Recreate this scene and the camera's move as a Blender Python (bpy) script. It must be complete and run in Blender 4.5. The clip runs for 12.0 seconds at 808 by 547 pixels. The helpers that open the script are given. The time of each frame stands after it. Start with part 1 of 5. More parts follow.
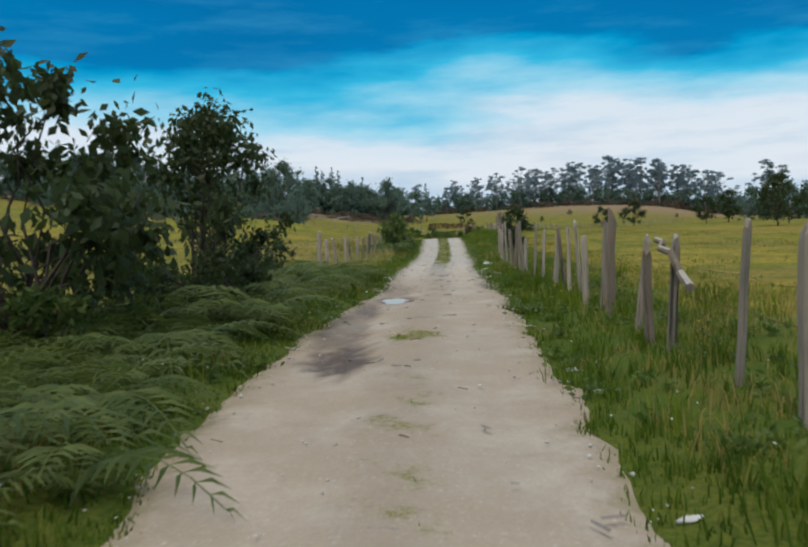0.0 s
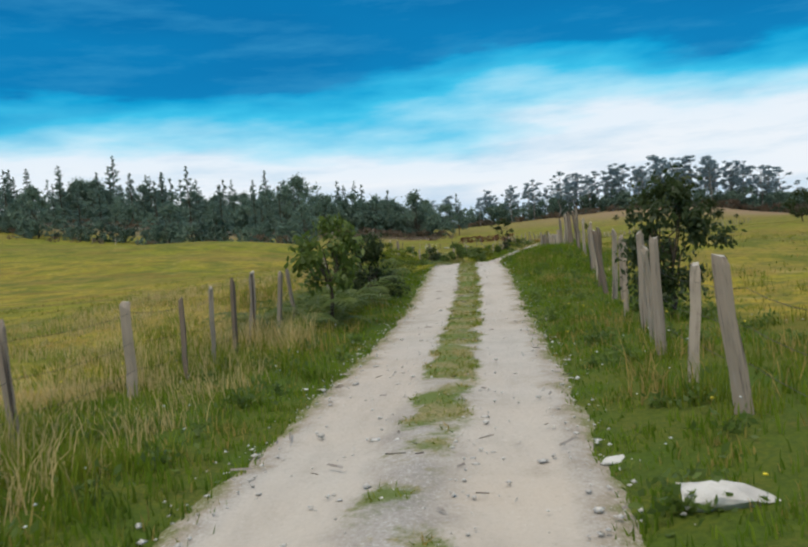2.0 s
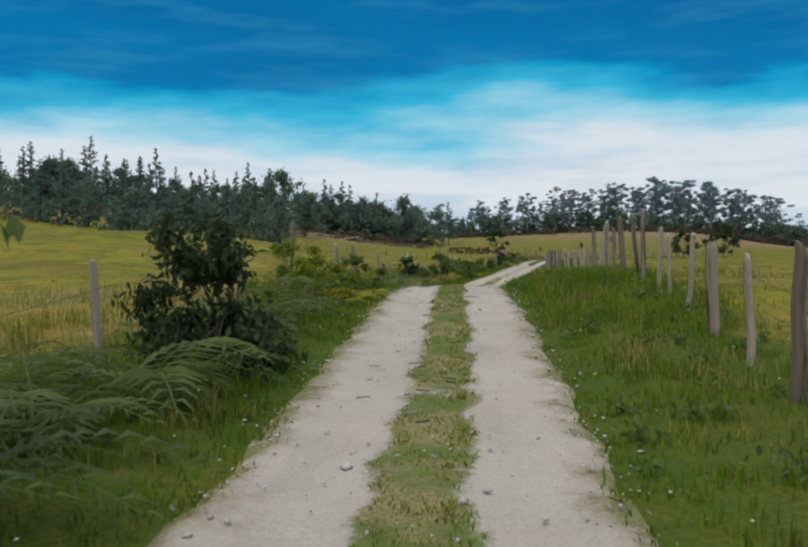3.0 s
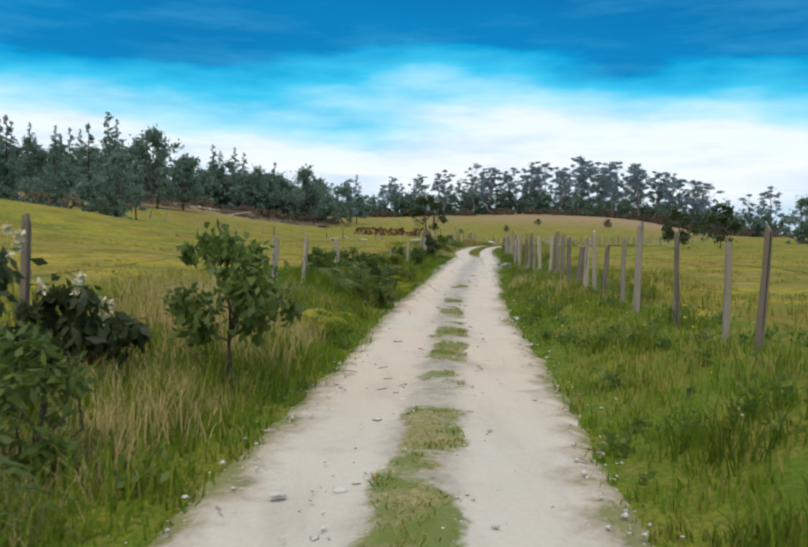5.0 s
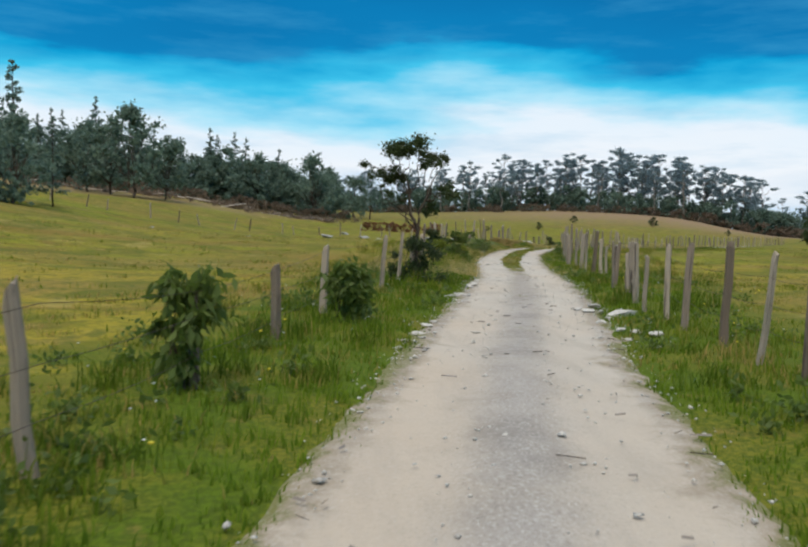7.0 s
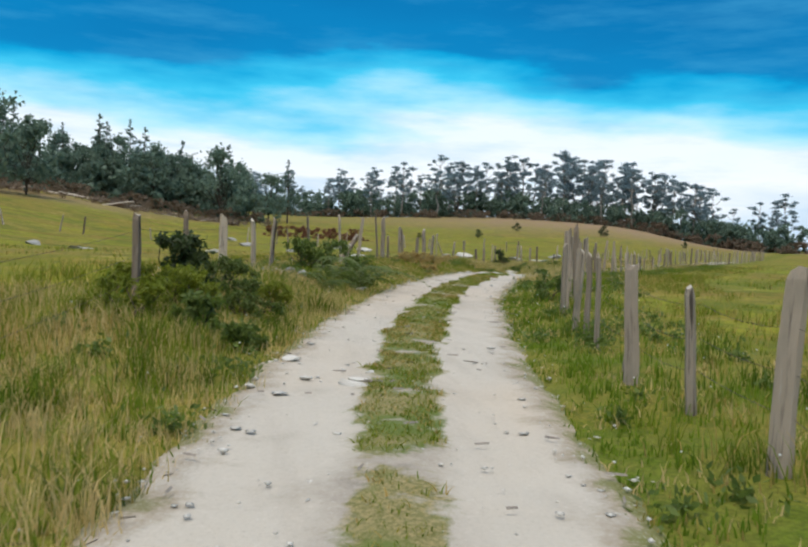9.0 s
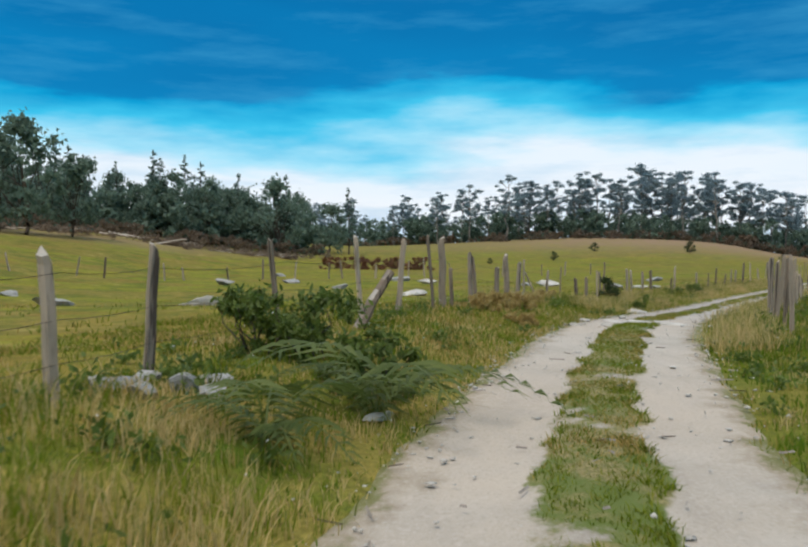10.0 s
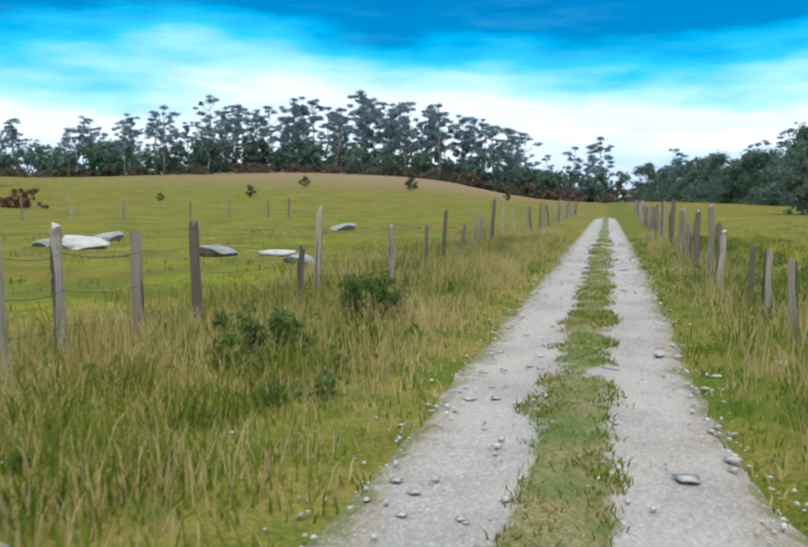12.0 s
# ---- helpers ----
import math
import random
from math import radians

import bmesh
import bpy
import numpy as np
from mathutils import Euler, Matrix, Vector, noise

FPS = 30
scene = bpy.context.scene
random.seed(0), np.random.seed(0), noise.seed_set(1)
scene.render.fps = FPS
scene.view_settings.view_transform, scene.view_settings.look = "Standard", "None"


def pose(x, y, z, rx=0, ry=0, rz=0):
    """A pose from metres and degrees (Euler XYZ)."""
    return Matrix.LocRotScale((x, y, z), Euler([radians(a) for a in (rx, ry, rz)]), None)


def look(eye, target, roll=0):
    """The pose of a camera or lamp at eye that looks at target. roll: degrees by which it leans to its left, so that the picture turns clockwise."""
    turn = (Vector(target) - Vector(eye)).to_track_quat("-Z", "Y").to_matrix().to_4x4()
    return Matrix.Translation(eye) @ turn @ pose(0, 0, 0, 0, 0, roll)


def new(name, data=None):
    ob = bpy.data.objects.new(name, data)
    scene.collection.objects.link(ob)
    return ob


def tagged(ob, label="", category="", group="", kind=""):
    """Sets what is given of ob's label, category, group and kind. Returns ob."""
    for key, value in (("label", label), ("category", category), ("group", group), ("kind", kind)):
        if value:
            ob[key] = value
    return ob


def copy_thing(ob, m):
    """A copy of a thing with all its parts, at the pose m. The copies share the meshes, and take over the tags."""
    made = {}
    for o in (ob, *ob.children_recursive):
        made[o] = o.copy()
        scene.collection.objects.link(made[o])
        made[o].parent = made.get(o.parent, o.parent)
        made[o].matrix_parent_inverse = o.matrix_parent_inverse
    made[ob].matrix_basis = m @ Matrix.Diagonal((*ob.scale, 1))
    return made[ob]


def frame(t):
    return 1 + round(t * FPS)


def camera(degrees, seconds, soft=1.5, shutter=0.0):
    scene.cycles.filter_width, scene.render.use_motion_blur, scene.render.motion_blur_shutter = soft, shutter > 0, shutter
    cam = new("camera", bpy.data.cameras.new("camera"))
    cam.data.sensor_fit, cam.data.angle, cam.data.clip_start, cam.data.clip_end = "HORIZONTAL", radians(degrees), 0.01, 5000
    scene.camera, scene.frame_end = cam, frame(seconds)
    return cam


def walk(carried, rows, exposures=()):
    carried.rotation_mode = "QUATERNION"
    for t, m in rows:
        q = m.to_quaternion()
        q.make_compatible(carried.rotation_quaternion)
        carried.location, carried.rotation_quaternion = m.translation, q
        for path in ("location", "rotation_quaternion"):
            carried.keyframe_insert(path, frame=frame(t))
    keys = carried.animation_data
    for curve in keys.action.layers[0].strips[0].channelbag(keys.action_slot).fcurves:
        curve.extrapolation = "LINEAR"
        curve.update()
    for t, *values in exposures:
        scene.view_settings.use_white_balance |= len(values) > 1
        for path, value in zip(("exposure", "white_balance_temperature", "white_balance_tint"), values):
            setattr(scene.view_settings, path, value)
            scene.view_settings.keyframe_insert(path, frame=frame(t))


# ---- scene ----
cam = camera(52.0, 12.0, soft=2.3, shutter=0.05)
PATH = [
    (0, (0.008, 0.046, 1.465), (0.069, 2.042, 1.354), -2.1),
    (0.5, (0.689, 7.364, 1.545), (0.801, 9.357, 1.435), 1.7),
    (1, (1.317, 13.335, 1.587), (1.416, 15.332, 1.532), 1.4),
    (1.5, (1.884, 18.802, 1.476), (1.922, 20.799, 1.373), -0.8),
    (2, (2.339, 24.532, 1.508), (2.313, 26.531, 1.440), -4.7),
    (2.5, (2.707, 29.999, 1.490), (2.672, 31.998, 1.424), -2.2),
    (3, (3.206, 36.390, 1.513), (3.211, 38.390, 1.459), -0.6),
    (4.1, (4.330, 53.600, 2.060), (4.465, 55.592, 1.980), 0.2),
    (5, (5.826, 67.830, 1.414), (6.047, 69.815, 1.314), 0.7),
    (5.5, (7.172, 74.407, 1.296), (7.387, 76.391, 1.159), -2.6),
    (6, (8.411, 80.664, 1.231), (8.734, 82.635, 1.133), -0.3),
    (6.5, (9.384, 85.596, 1.261), (9.618, 87.583, 1.250), 1.9),
    (6.8, (9.908, 89.445, 1.208), (10.013, 91.439, 1.095), 0.3),
    (7, (10.273, 92.767, 1.217), (10.434, 94.758, 1.110), 1.4),
    (7.2, (10.874, 95.788, 1.218), (11.164, 97.765, 1.138), 2.7),
    (7.5, (11.777, 100.169, 1.236), (12.046, 102.148, 1.128), 2.0),
    (7.7, (12.209, 102.330, 1.325), (12.456, 104.315, 1.288), 0.6),
    (9.3, (16.373, 119.886, 1.288), (16.688, 121.859, 1.197), 2.5),
    (9.5, (16.646, 121.744, 1.335), (16.907, 123.726, 1.267), 2.4),
    (9.7, (16.914, 123.522, 1.370), (17.096, 125.513, 1.317), 0.4),
    (10, (17.354, 127.513, 1.428), (17.495, 129.507, 1.404), -0.3),
    (10.3, (18.741, 132.670, 1.533), (19.139, 134.630, 1.508), 0.3),
    (10.5, (19.593, 135.793, 1.666), (20.066, 137.736, 1.656), 1.5),
    (10.7, (20.938, 139.229, 1.694), (21.534, 141.138, 1.643), -0.2),
    (11, (23.311, 143.539, 1.701), (24.147, 145.353, 1.603), -1.6),
    (11.5, (26.392, 149.480, 1.434), (27.211, 151.298, 1.276), -3.3),
    (12, (29.668, 154.682, 1.298), (30.426, 156.524, 1.124), 0.2),
]
EXPOSURES = [(0, -0.18, 6300, 9.0), (0.5, -0.22, 6367, 9.3), (1, -0.2, 6433, 9.7), (1.5, -0.05, 6500, 10.0), (2, 0.0, 6497, 10.0), (2.5, 0.15, 6495, 10.0), (3, -0.25, 6492, 10.0), (5, 0.15, 6482, 10.0), (6, 0.12, 6476, 10.0), (6.5, -0.2, 6474, 10.0), (7, 0.02, 6471, 10.0), (7.5, 0.02, 6468, 10.0), (9.5, 0.2, 6458, 10.0), (10, 0.05, 6455, 10.0), (10.5, -0.22, 6453, 10.0), (11, -0.05, 6450, 10.0), (11.5, 0.15, 6250, 9.2), (12, 0.34, 6050, 8.5)]
walk(cam, [(t, look(eye, target, roll)) for t, eye, target, roll in PATH], EXPOSURES)

# ---------------------------------------------------------------- sky and sun
SUN_ELEVATION, SUN_AZIMUTH = radians(58), radians(205)
world = bpy.data.worlds.new("world")
scene.world = world
world.use_nodes = True


def lin(r, g, b):
    """Linear colour from 8-bit values."""
    return tuple((v / 255) ** 2.2 for v in (r, g, b)) + (1,)


def build_world():
    nt = world.node_tree
    nt.nodes.clear()
    out = nt.nodes.new("ShaderNodeOutputWorld")
    bg = nt.nodes.new("ShaderNodeBackground")
    sky = nt.nodes.new("ShaderNodeTexSky")
    sky.sky_type, sky.sun_disc = "NISHITA", False
    sky.sun_elevation, sky.sun_rotation = SUN_ELEVATION, SUN_AZIMUTH
    tc = nt.nodes.new("ShaderNodeTexCoord")
    sep = nt.nodes.new("ShaderNodeSeparateXYZ")
    nt.links.new(tc.outputs["Generated"], sep.inputs[0])
    # stretched cloud layers: the height above the horizon is bent by two noises
    mp = nt.nodes.new("ShaderNodeMapping")
    mp.inputs["Scale"].default_value = (2.0, 2.0, 8.5)
    nt.links.new(tc.outputs["Generated"], mp.inputs[0])
    n1 = nt.nodes.new("ShaderNodeTexNoise")
    n1.inputs["Scale"].default_value, n1.inputs["Detail"].default_value = 1.5, 8.0
    n1.inputs["Roughness"].default_value = 0.5
    nt.links.new(mp.outputs[0], n1.inputs["Vector"])
    bend = nt.nodes.new("ShaderNodeMath")
    bend.operation = "MULTIPLY_ADD"
    bend.inputs[1].default_value = 0.2
    bend.inputs[2].default_value = -0.1
    nt.links.new(n1.outputs["Fac"], bend.inputs[0])
    add = nt.nodes.new("ShaderNodeMath")
    nt.links.new(sep.outputs["Z"], add.inputs[0])
    nt.links.new(bend.outputs[0], add.inputs[1])
    ramp = nt.nodes.new("ShaderNodeValToRGB")
    stops = [(0.0, lin(186, 208, 228)), (0.03, lin(200, 220, 238)), (0.065, lin(237, 243, 249)), (0.112, lin(228, 240, 250)),
             (0.137, lin(164, 224, 246)), (0.165, lin(62, 192, 233)), (0.19, lin(6, 156, 210)), (0.2, lin(0, 126, 186)), (0.30, lin(0, 110, 170)),
             (0.42, lin(70, 145, 198)), (0.6, lin(238, 243, 250))]
    els = ramp.color_ramp.elements
    while len(els) < len(stops):
        els.new(0.5)
    for e, (p, c) in zip(els, stops):
        e.position, e.color = p, c
    nt.links.new(add.outputs[0], ramp.inputs[0])
    mp2 = nt.nodes.new("ShaderNodeMapping")
    mp2.inputs["Scale"].default_value = (2.4, 2.4, 15.0)
    nt.links.new(tc.outputs["Generated"], mp2.inputs[0])
    n2 = nt.nodes.new("ShaderNodeTexNoise")
    n2.inputs["Scale"].default_value, n2.inputs["Detail"].default_value, n2.inputs["Roughness"].default_value = 2.2, 9.0, 0.6
    nt.links.new(mp2.outputs[0], n2.inputs["Vector"])
    streak = nt.nodes.new("ShaderNodeMapRange")
    for socket, value in zip(streak.inputs[1:5], (0.48, 0.7, 0.0, 0.3)):
        socket.default_value = value
    nt.links.new(n2.outputs["Fac"], streak.inputs[0])
    veil = nt.nodes.new("ShaderNodeMix")
    veil.data_type = "RGBA"
    veil.inputs["B"].default_value = lin(78, 172, 216)
    nt.links.new(streak.outputs[0], veil.inputs["Factor"])
    nt.links.new(ramp.outputs[0], veil.inputs["A"])
    mix = nt.nodes.new("ShaderNodeMix")
    mix.data_type, mix.blend_type = "RGBA", "ADD"
    mix.inputs["Factor"].default_value = 0.002
    nt.links.new(veil.outputs["Result"], mix.inputs["A"])
    nt.links.new(sky.outputs[0], mix.inputs["B"])
    nt.links.new(mix.outputs["Result"], bg.inputs["Color"])
    bg.inputs["Strength"].default_value = 1.0
    nt.links.new(bg.outputs[0], out.inputs["Surface"])


build_world()
sun = new("sun", bpy.data.lights.new("sun", "SUN"))
sun.data.energy, sun.data.angle, sun.data.color = 1.8, radians(14), (1.0, 0.92, 0.79)
sun.rotation_euler = (math.pi / 2 - SUN_ELEVATION, 0, math.pi - SUN_AZIMUTH)

# ---------------------------------------------------------------- materials


class Nodes:
    """A short way to write a node material."""

    def __init__(self, name, rough=0.9, spec=0.3):
        self.mat = bpy.data.materials.new(name)
        self.mat.use_nodes = True
        self.nt = self.mat.node_tree
        self.bsdf = self.nt.nodes["Principled BSDF"]
        self.bsdf.inputs["Roughness"].default_value = rough
        self.bsdf.inputs["Specular IOR Level"].default_value = spec
        self.geo = self.nt.nodes.new("ShaderNodeNewGeometry")
        self.info = self.nt.nodes.new("ShaderNodeObjectInfo")
        self.tc = self.nt.nodes.new("ShaderNodeTexCoord")

    def put(self, socket, value):
        if hasattr(value, "is_output"):
            self.nt.links.new(value, socket)
        else:
            socket.default_value = value

    def noise(self, scale, detail=4.0, rough=0.55, where=None, stretch=None, out="Fac"):
        n = self.nt.nodes.new("ShaderNodeTexNoise")
        n.inputs["Scale"].default_value, n.inputs["Detail"].default_value = scale, detail
        n.inputs["Roughness"].default_value = rough
        src = where or self.geo.outputs["Position"]
        if stretch:
            m = self.nt.nodes.new("ShaderNodeMapping")
            m.inputs["Scale"].default_value = stretch
            self.nt.links.new(src, m.inputs[0])
            src = m.outputs[0]
        self.nt.links.new(src, n.inputs["Vector"])
        return n.outputs[out]

    def math(self, op, a, b=0.0, c=0.0):
        n = self.nt.nodes.new("ShaderNodeMath")
        n.operation = op
        for s, v in zip(n.inputs, (a, b, c)):
            self.put(s, v)
        return n.outputs[0]

    def ramp(self, fac, lo, hi, a=0.0, b=1.0):
        n = self.nt.nodes.new("ShaderNodeMapRange")
        n.interpolation_type = "SMOOTHSTEP"
        for s, v in zip(n.inputs[:5], (fac, lo, hi, a, b)):
            self.put(s, v)
        return n.outputs[0]

    def mix(self, fac, a, b, blend="MIX"):
        n = self.nt.nodes.new("ShaderNodeMix")
        n.data_type, n.blend_type = "RGBA", blend
        self.put(n.inputs["Factor"], fac)
        for s, v in (("A", a), ("B", b)):
            self.put(n.inputs[s], v if hasattr(v, "is_output") else (*v, 1) if len(v) == 3 else v)
        return n.outputs["Result"]

    def attr(self, name):
        n = self.nt.nodes.new("ShaderNodeAttribute")
        n.attribute_name = name
        return n.outputs["Fac"]

    def bump(self, height, strength=0.4, distance=0.02):
        n = self.nt.nodes.new("ShaderNodeBump")
        n.inputs["Strength"].default_value, n.inputs["Distance"].default_value = strength, distance
        self.nt.links.new(height, n.inputs["Height"])
        self.nt.links.new(n.outputs[0], self.bsdf.inputs["Normal"])

    def done(self, color, rough=None):
        self.put(self.bsdf.inputs["Base Color"], color if hasattr(color, "is_output") else (*color, 1))
        if rough is not None:
            self.put(self.bsdf.inputs["Roughness"], rough)
        return self.mat


def mat_field():
    m = Nodes("field_grass", 0.95, 0.1)
    big, mid, fine = m.noise(0.035, 5), m.noise(0.35, 5), m.noise(7.0, 5, 0.7)
    rows = m.noise(0.09, 5, 0.6, stretch=(0.35, 1.6, 1.0))
    c = m.mix(m.ramp(big, 0.4, 0.6), (0.25, 0.23, 0.018), (0.34, 0.25, 0.034))
    c = m.mix(m.math("MULTIPLY", m.attr("lush"), m.ramp(m.noise(0.12, 5, 0.6), 0.35, 0.6, 0.45, 1.0)), c, (0.2, 0.215, 0.018))
    c = m.mix(m.ramp(rows, 0.48, 0.57, 0, 0.7), c, (0.235, 0.165, 0.045))
    c = m.mix(m.ramp(mid, 0.47, 0.6, 0, 0.75), c, (0.1, 0.12, 0.014))
    c = m.mix(m.ramp(m.noise(1.3, 5, 0.65), 0.52, 0.62, 0, 0.55), c, (0.2, 0.145, 0.05))
    c = m.mix(m.ramp(fine, 0.46, 0.62, 0, 0.55), c, (0.08, 0.09, 0.018))
    patch = m.noise(0.012, 6, 0.6)
    c = m.mix(m.ramp(patch, 0.5, 0.7, 0, 0.6), c, (0.25, 0.16, 0.045))
    c = m.mix(m.ramp(m.noise(0.22, 6, 0.65, stretch=(0.6, 1.5, 1.0)), 0.5, 0.62, 0, 0.6), c, (0.2, 0.125, 0.03))
    c = m.mix(m.ramp(m.noise(2.6, 6, 0.7), 0.5, 0.62, 0, 0.65), c, (0.085, 0.115, 0.012))
    c = m.mix(m.ramp(m.noise(0.6, 6, 0.7), 0.56, 0.66, 0, 0.5), c, (0.36, 0.28, 0.09))
    c = m.mix(m.math("MULTIPLY", m.attr("dry"), m.ramp(mid, 0.25, 0.6, 0.5, 1.0)), c, (0.27, 0.185, 0.12))
    near = m.mix(m.ramp(m.noise(0.8, 5), 0.4, 0.6), (0.095, 0.145, 0.01), (0.17, 0.165, 0.02))
    near = m.mix(m.ramp(m.noise(2.1, 5, 0.65), 0.55, 0.7, 0, 0.7), near, (0.22, 0.155, 0.045))
    near = m.mix(m.ramp(m.noise(24.0, 6, 0.75), 0.44, 0.56, 0, 0.85), near, (0.06, 0.088, 0.01))
    # first stretch darkened: dimmer exposure and shade put into the ground colour
    near = m.mix(m.math("MULTIPLY", m.attr("dim_start"), 0.45), near, (0.04, 0.065, 0.014))
    near = m.mix(m.math("MULTIPLY", m.attr("straw"), m.ramp(m.noise(0.9, 6, 0.65), 0.35, 0.58)), near, m.mix(m.ramp(m.noise(24.0, 5, 0.75), 0.35, 0.65), (0.34, 0.25, 0.07), (0.19, 0.15, 0.035)))
    wob = m.math("MULTIPLY_ADD", m.noise(0.7, 5), 1.2, -0.6)
    c = m.mix(m.ramp(m.math("ADD", m.attr("verge"), wob), 0.2, 0.8), c, near)
    m.bump(fine, 0.6, 0.05)
    return m.done(c)


def mat_road():
    m = Nodes("dirt_track", 0.92, 0.2)
    lat, wet = m.attr("lat"), m.attr("wet")
    wob = m.math("MULTIPLY_ADD", m.noise(0.5, 4), 0.5, -0.25)
    away = m.math("ABSOLUTE", m.math("ADD", lat, wob))
    big, mid, fine, grit = m.noise(0.16, 4), m.noise(1.1, 6, 0.65), m.noise(26.0, 5, 0.75), m.noise(90.0, 3, 0.8)
    strk = m.noise(1.0, 5, 0.6, stretch=(2.6, 0.45, 1.0))
    wheel = m.mix(m.ramp(big, 0.35, 0.65), (0.54, 0.45, 0.35), (0.52, 0.47, 0.4))
    wheel = m.mix(m.ramp(strk, 0.45, 0.75, 0, 0.5), wheel, (0.37, 0.315, 0.255))
    ridge = m.mix(m.ramp(mid, 0.35, 0.7), (0.36, 0.31, 0.25), (0.24, 0.205, 0.165))
    ridge = m.mix(m.ramp(m.noise(5.0, 5, 0.7), 0.42, 0.62, 0, 0.7), ridge, (0.43, 0.37, 0.3))
    c = m.mix(m.ramp(m.math("ADD", away, m.math("MULTIPLY_ADD", m.noise(3.0, 5, 0.7), 0.5, -0.25)), 0.05, 0.42), ridge, wheel)
    gravel = m.math("MULTIPLY", m.attr("gravel"), m.ramp(mid, 0.25, 0.6, 0.55, 1.0))
    c = m.mix(gravel, c, m.mix(m.ramp(m.noise(0.9, 5, 0.6), 0.4, 0.65), (0.39, 0.355, 0.32), (0.28, 0.255, 0.23)))
    rim = m.math("ADD", away, m.math("MULTIPLY_ADD", m.noise(2.2, 6, 0.7), 1.1, -0.55))
    c = m.mix(m.ramp(rim, 0.92, 1.2, 0, 0.75), c, (0.31, 0.25, 0.175))
    c = m.mix(m.ramp(rim, 1.12, 1.3, 0, 0.85), c, (0.14, 0.15, 0.03))
    c = m.mix(m.math("MULTIPLY", m.attr("earth"), m.ramp(m.noise(0.7, 6, 0.65), 0.3, 0.6, 0.35, 1.0)), c, (0.36, 0.28, 0.2))
    c = m.mix(m.ramp(mid, 0.55, 0.8, 0, 0.45), c, (0.26, 0.215, 0.165))
    c = m.mix(m.ramp(fine, 0.56, 0.72, 0, 0.45), c, (0.64, 0.6, 0.54))
    chip = m.noise(42.0, 3, 0.6)
    c = m.mix(m.math("MULTIPLY", m.ramp(chip, 0.55, 0.64), m.math("MULTIPLY_ADD", m.attr("gravel"), 0.42, 0.03)), c, (0.66, 0.63, 0.59))
    c = m.mix(m.math("MULTIPLY", m.ramp(chip, 0.44, 0.36), m.math("MULTIPLY_ADD", m.attr("gravel"), 0.42, 0.05)), c, (0.16, 0.14, 0.12))
    c = m.mix(m.ramp(fine, 0.25, 0.42, 0.45, 0), c, (0.2, 0.165, 0.125))
    c = m.mix(m.ramp(m.math("ADD", m.attr("turf"), m.math("MULTIPLY_ADD", m.noise(11.0, 6, 0.75), 1.2, -0.6)), 0.2, 0.6, 0, 0.92), c, m.mix(m.ramp(m.noise(1.6, 5, 0.6), 0.42, 0.6), (0.1, 0.14, 0.016), m.mix(m.ramp(m.noise(34.0, 5, 0.75), 0.42, 0.58), (0.3, 0.24, 0.1), (0.13, 0.13, 0.03))))
    c = m.mix(m.math("MULTIPLY", wet, m.ramp(m.noise(7.0, 6, 0.7), 0.3, 0.55, 0.6, 1.0)), c, (0.11, 0.07, 0.042))
    h = m.math("ADD", m.math("MULTIPLY", mid, 1.5), m.math("ADD", fine, m.math("MULTIPLY", grit, 0.4)))
    m.bump(h, 0.55, 0.018)
    return m.done(c, m.ramp(wet, 0.0, 1.0, 0.92, 0.5))


def mat_blade(name, green, lush, dry, dry_amount, shade=0.6):
    m = Nodes(name, 0.75, 0.15)
    rnd = m.geo.outputs["Random Per Island"]
    big = m.noise(0.55, 5, 0.62)
    c = m.mix(m.ramp(rnd, 0.0, 1.0), green, lush)
    k = m.math("ADD", m.math("MULTIPLY", rnd, 0.3), m.math("MULTIPLY", big, 0.92))
    c = m.mix(m.ramp(m.noise(1.1, 4, 0.6), 0.48, 0.62, 0, 0.6), c, tuple(v * shade for v in green))
    c = m.mix(m.ramp(k, 0.96 - dry_amount, 1.06 - dry_amount), c, dry)
    thin = m.nt.nodes.new("ShaderNodeBsdfTranslucent")
    m.nt.links.new(c, thin.inputs["Color"])
    both = m.nt.nodes.new("ShaderNodeMixShader")
    both.inputs[0].default_value = 0.45
    m.nt.links.new(m.bsdf.outputs[0], both.inputs[1])
    m.nt.links.new(thin.outputs[0], both.inputs[2])
    m.nt.links.new(both.outputs[0], m.nt.nodes["Material Output"].inputs["Surface"])
    return m.done(c)


def mat_leaf(name, dark, light, tint, amount=0.5, rough=0.5):
    m = Nodes(name, rough, 0.3)
    rnd, orn = m.geo.outputs["Random Per Island"], m.info.outputs["Random"]
    c = m.mix(rnd, dark, light)
    c = m.mix(m.math("MULTIPLY", m.noise(0.9, 3), amount), c, tint)
    c = m.mix(m.math("MULTIPLY", orn, 0.25), c, dark)
    thin = m.nt.nodes.new("ShaderNodeBsdfTranslucent")
    m.nt.links.new(m.mix(0.35, c, light, "ADD"), thin.inputs["Color"])
    both = m.nt.nodes.new("ShaderNodeMixShader")
    both.inputs[0].default_value = 0.42
    out = m.nt.nodes["Material Output"]
    m.nt.links.new(m.bsdf.outputs[0], both.inputs[1])
    m.nt.links.new(thin.outputs[0], both.inputs[2])
    m.nt.links.new(both.outputs[0], out.inputs["Surface"])
    return m.done(c)


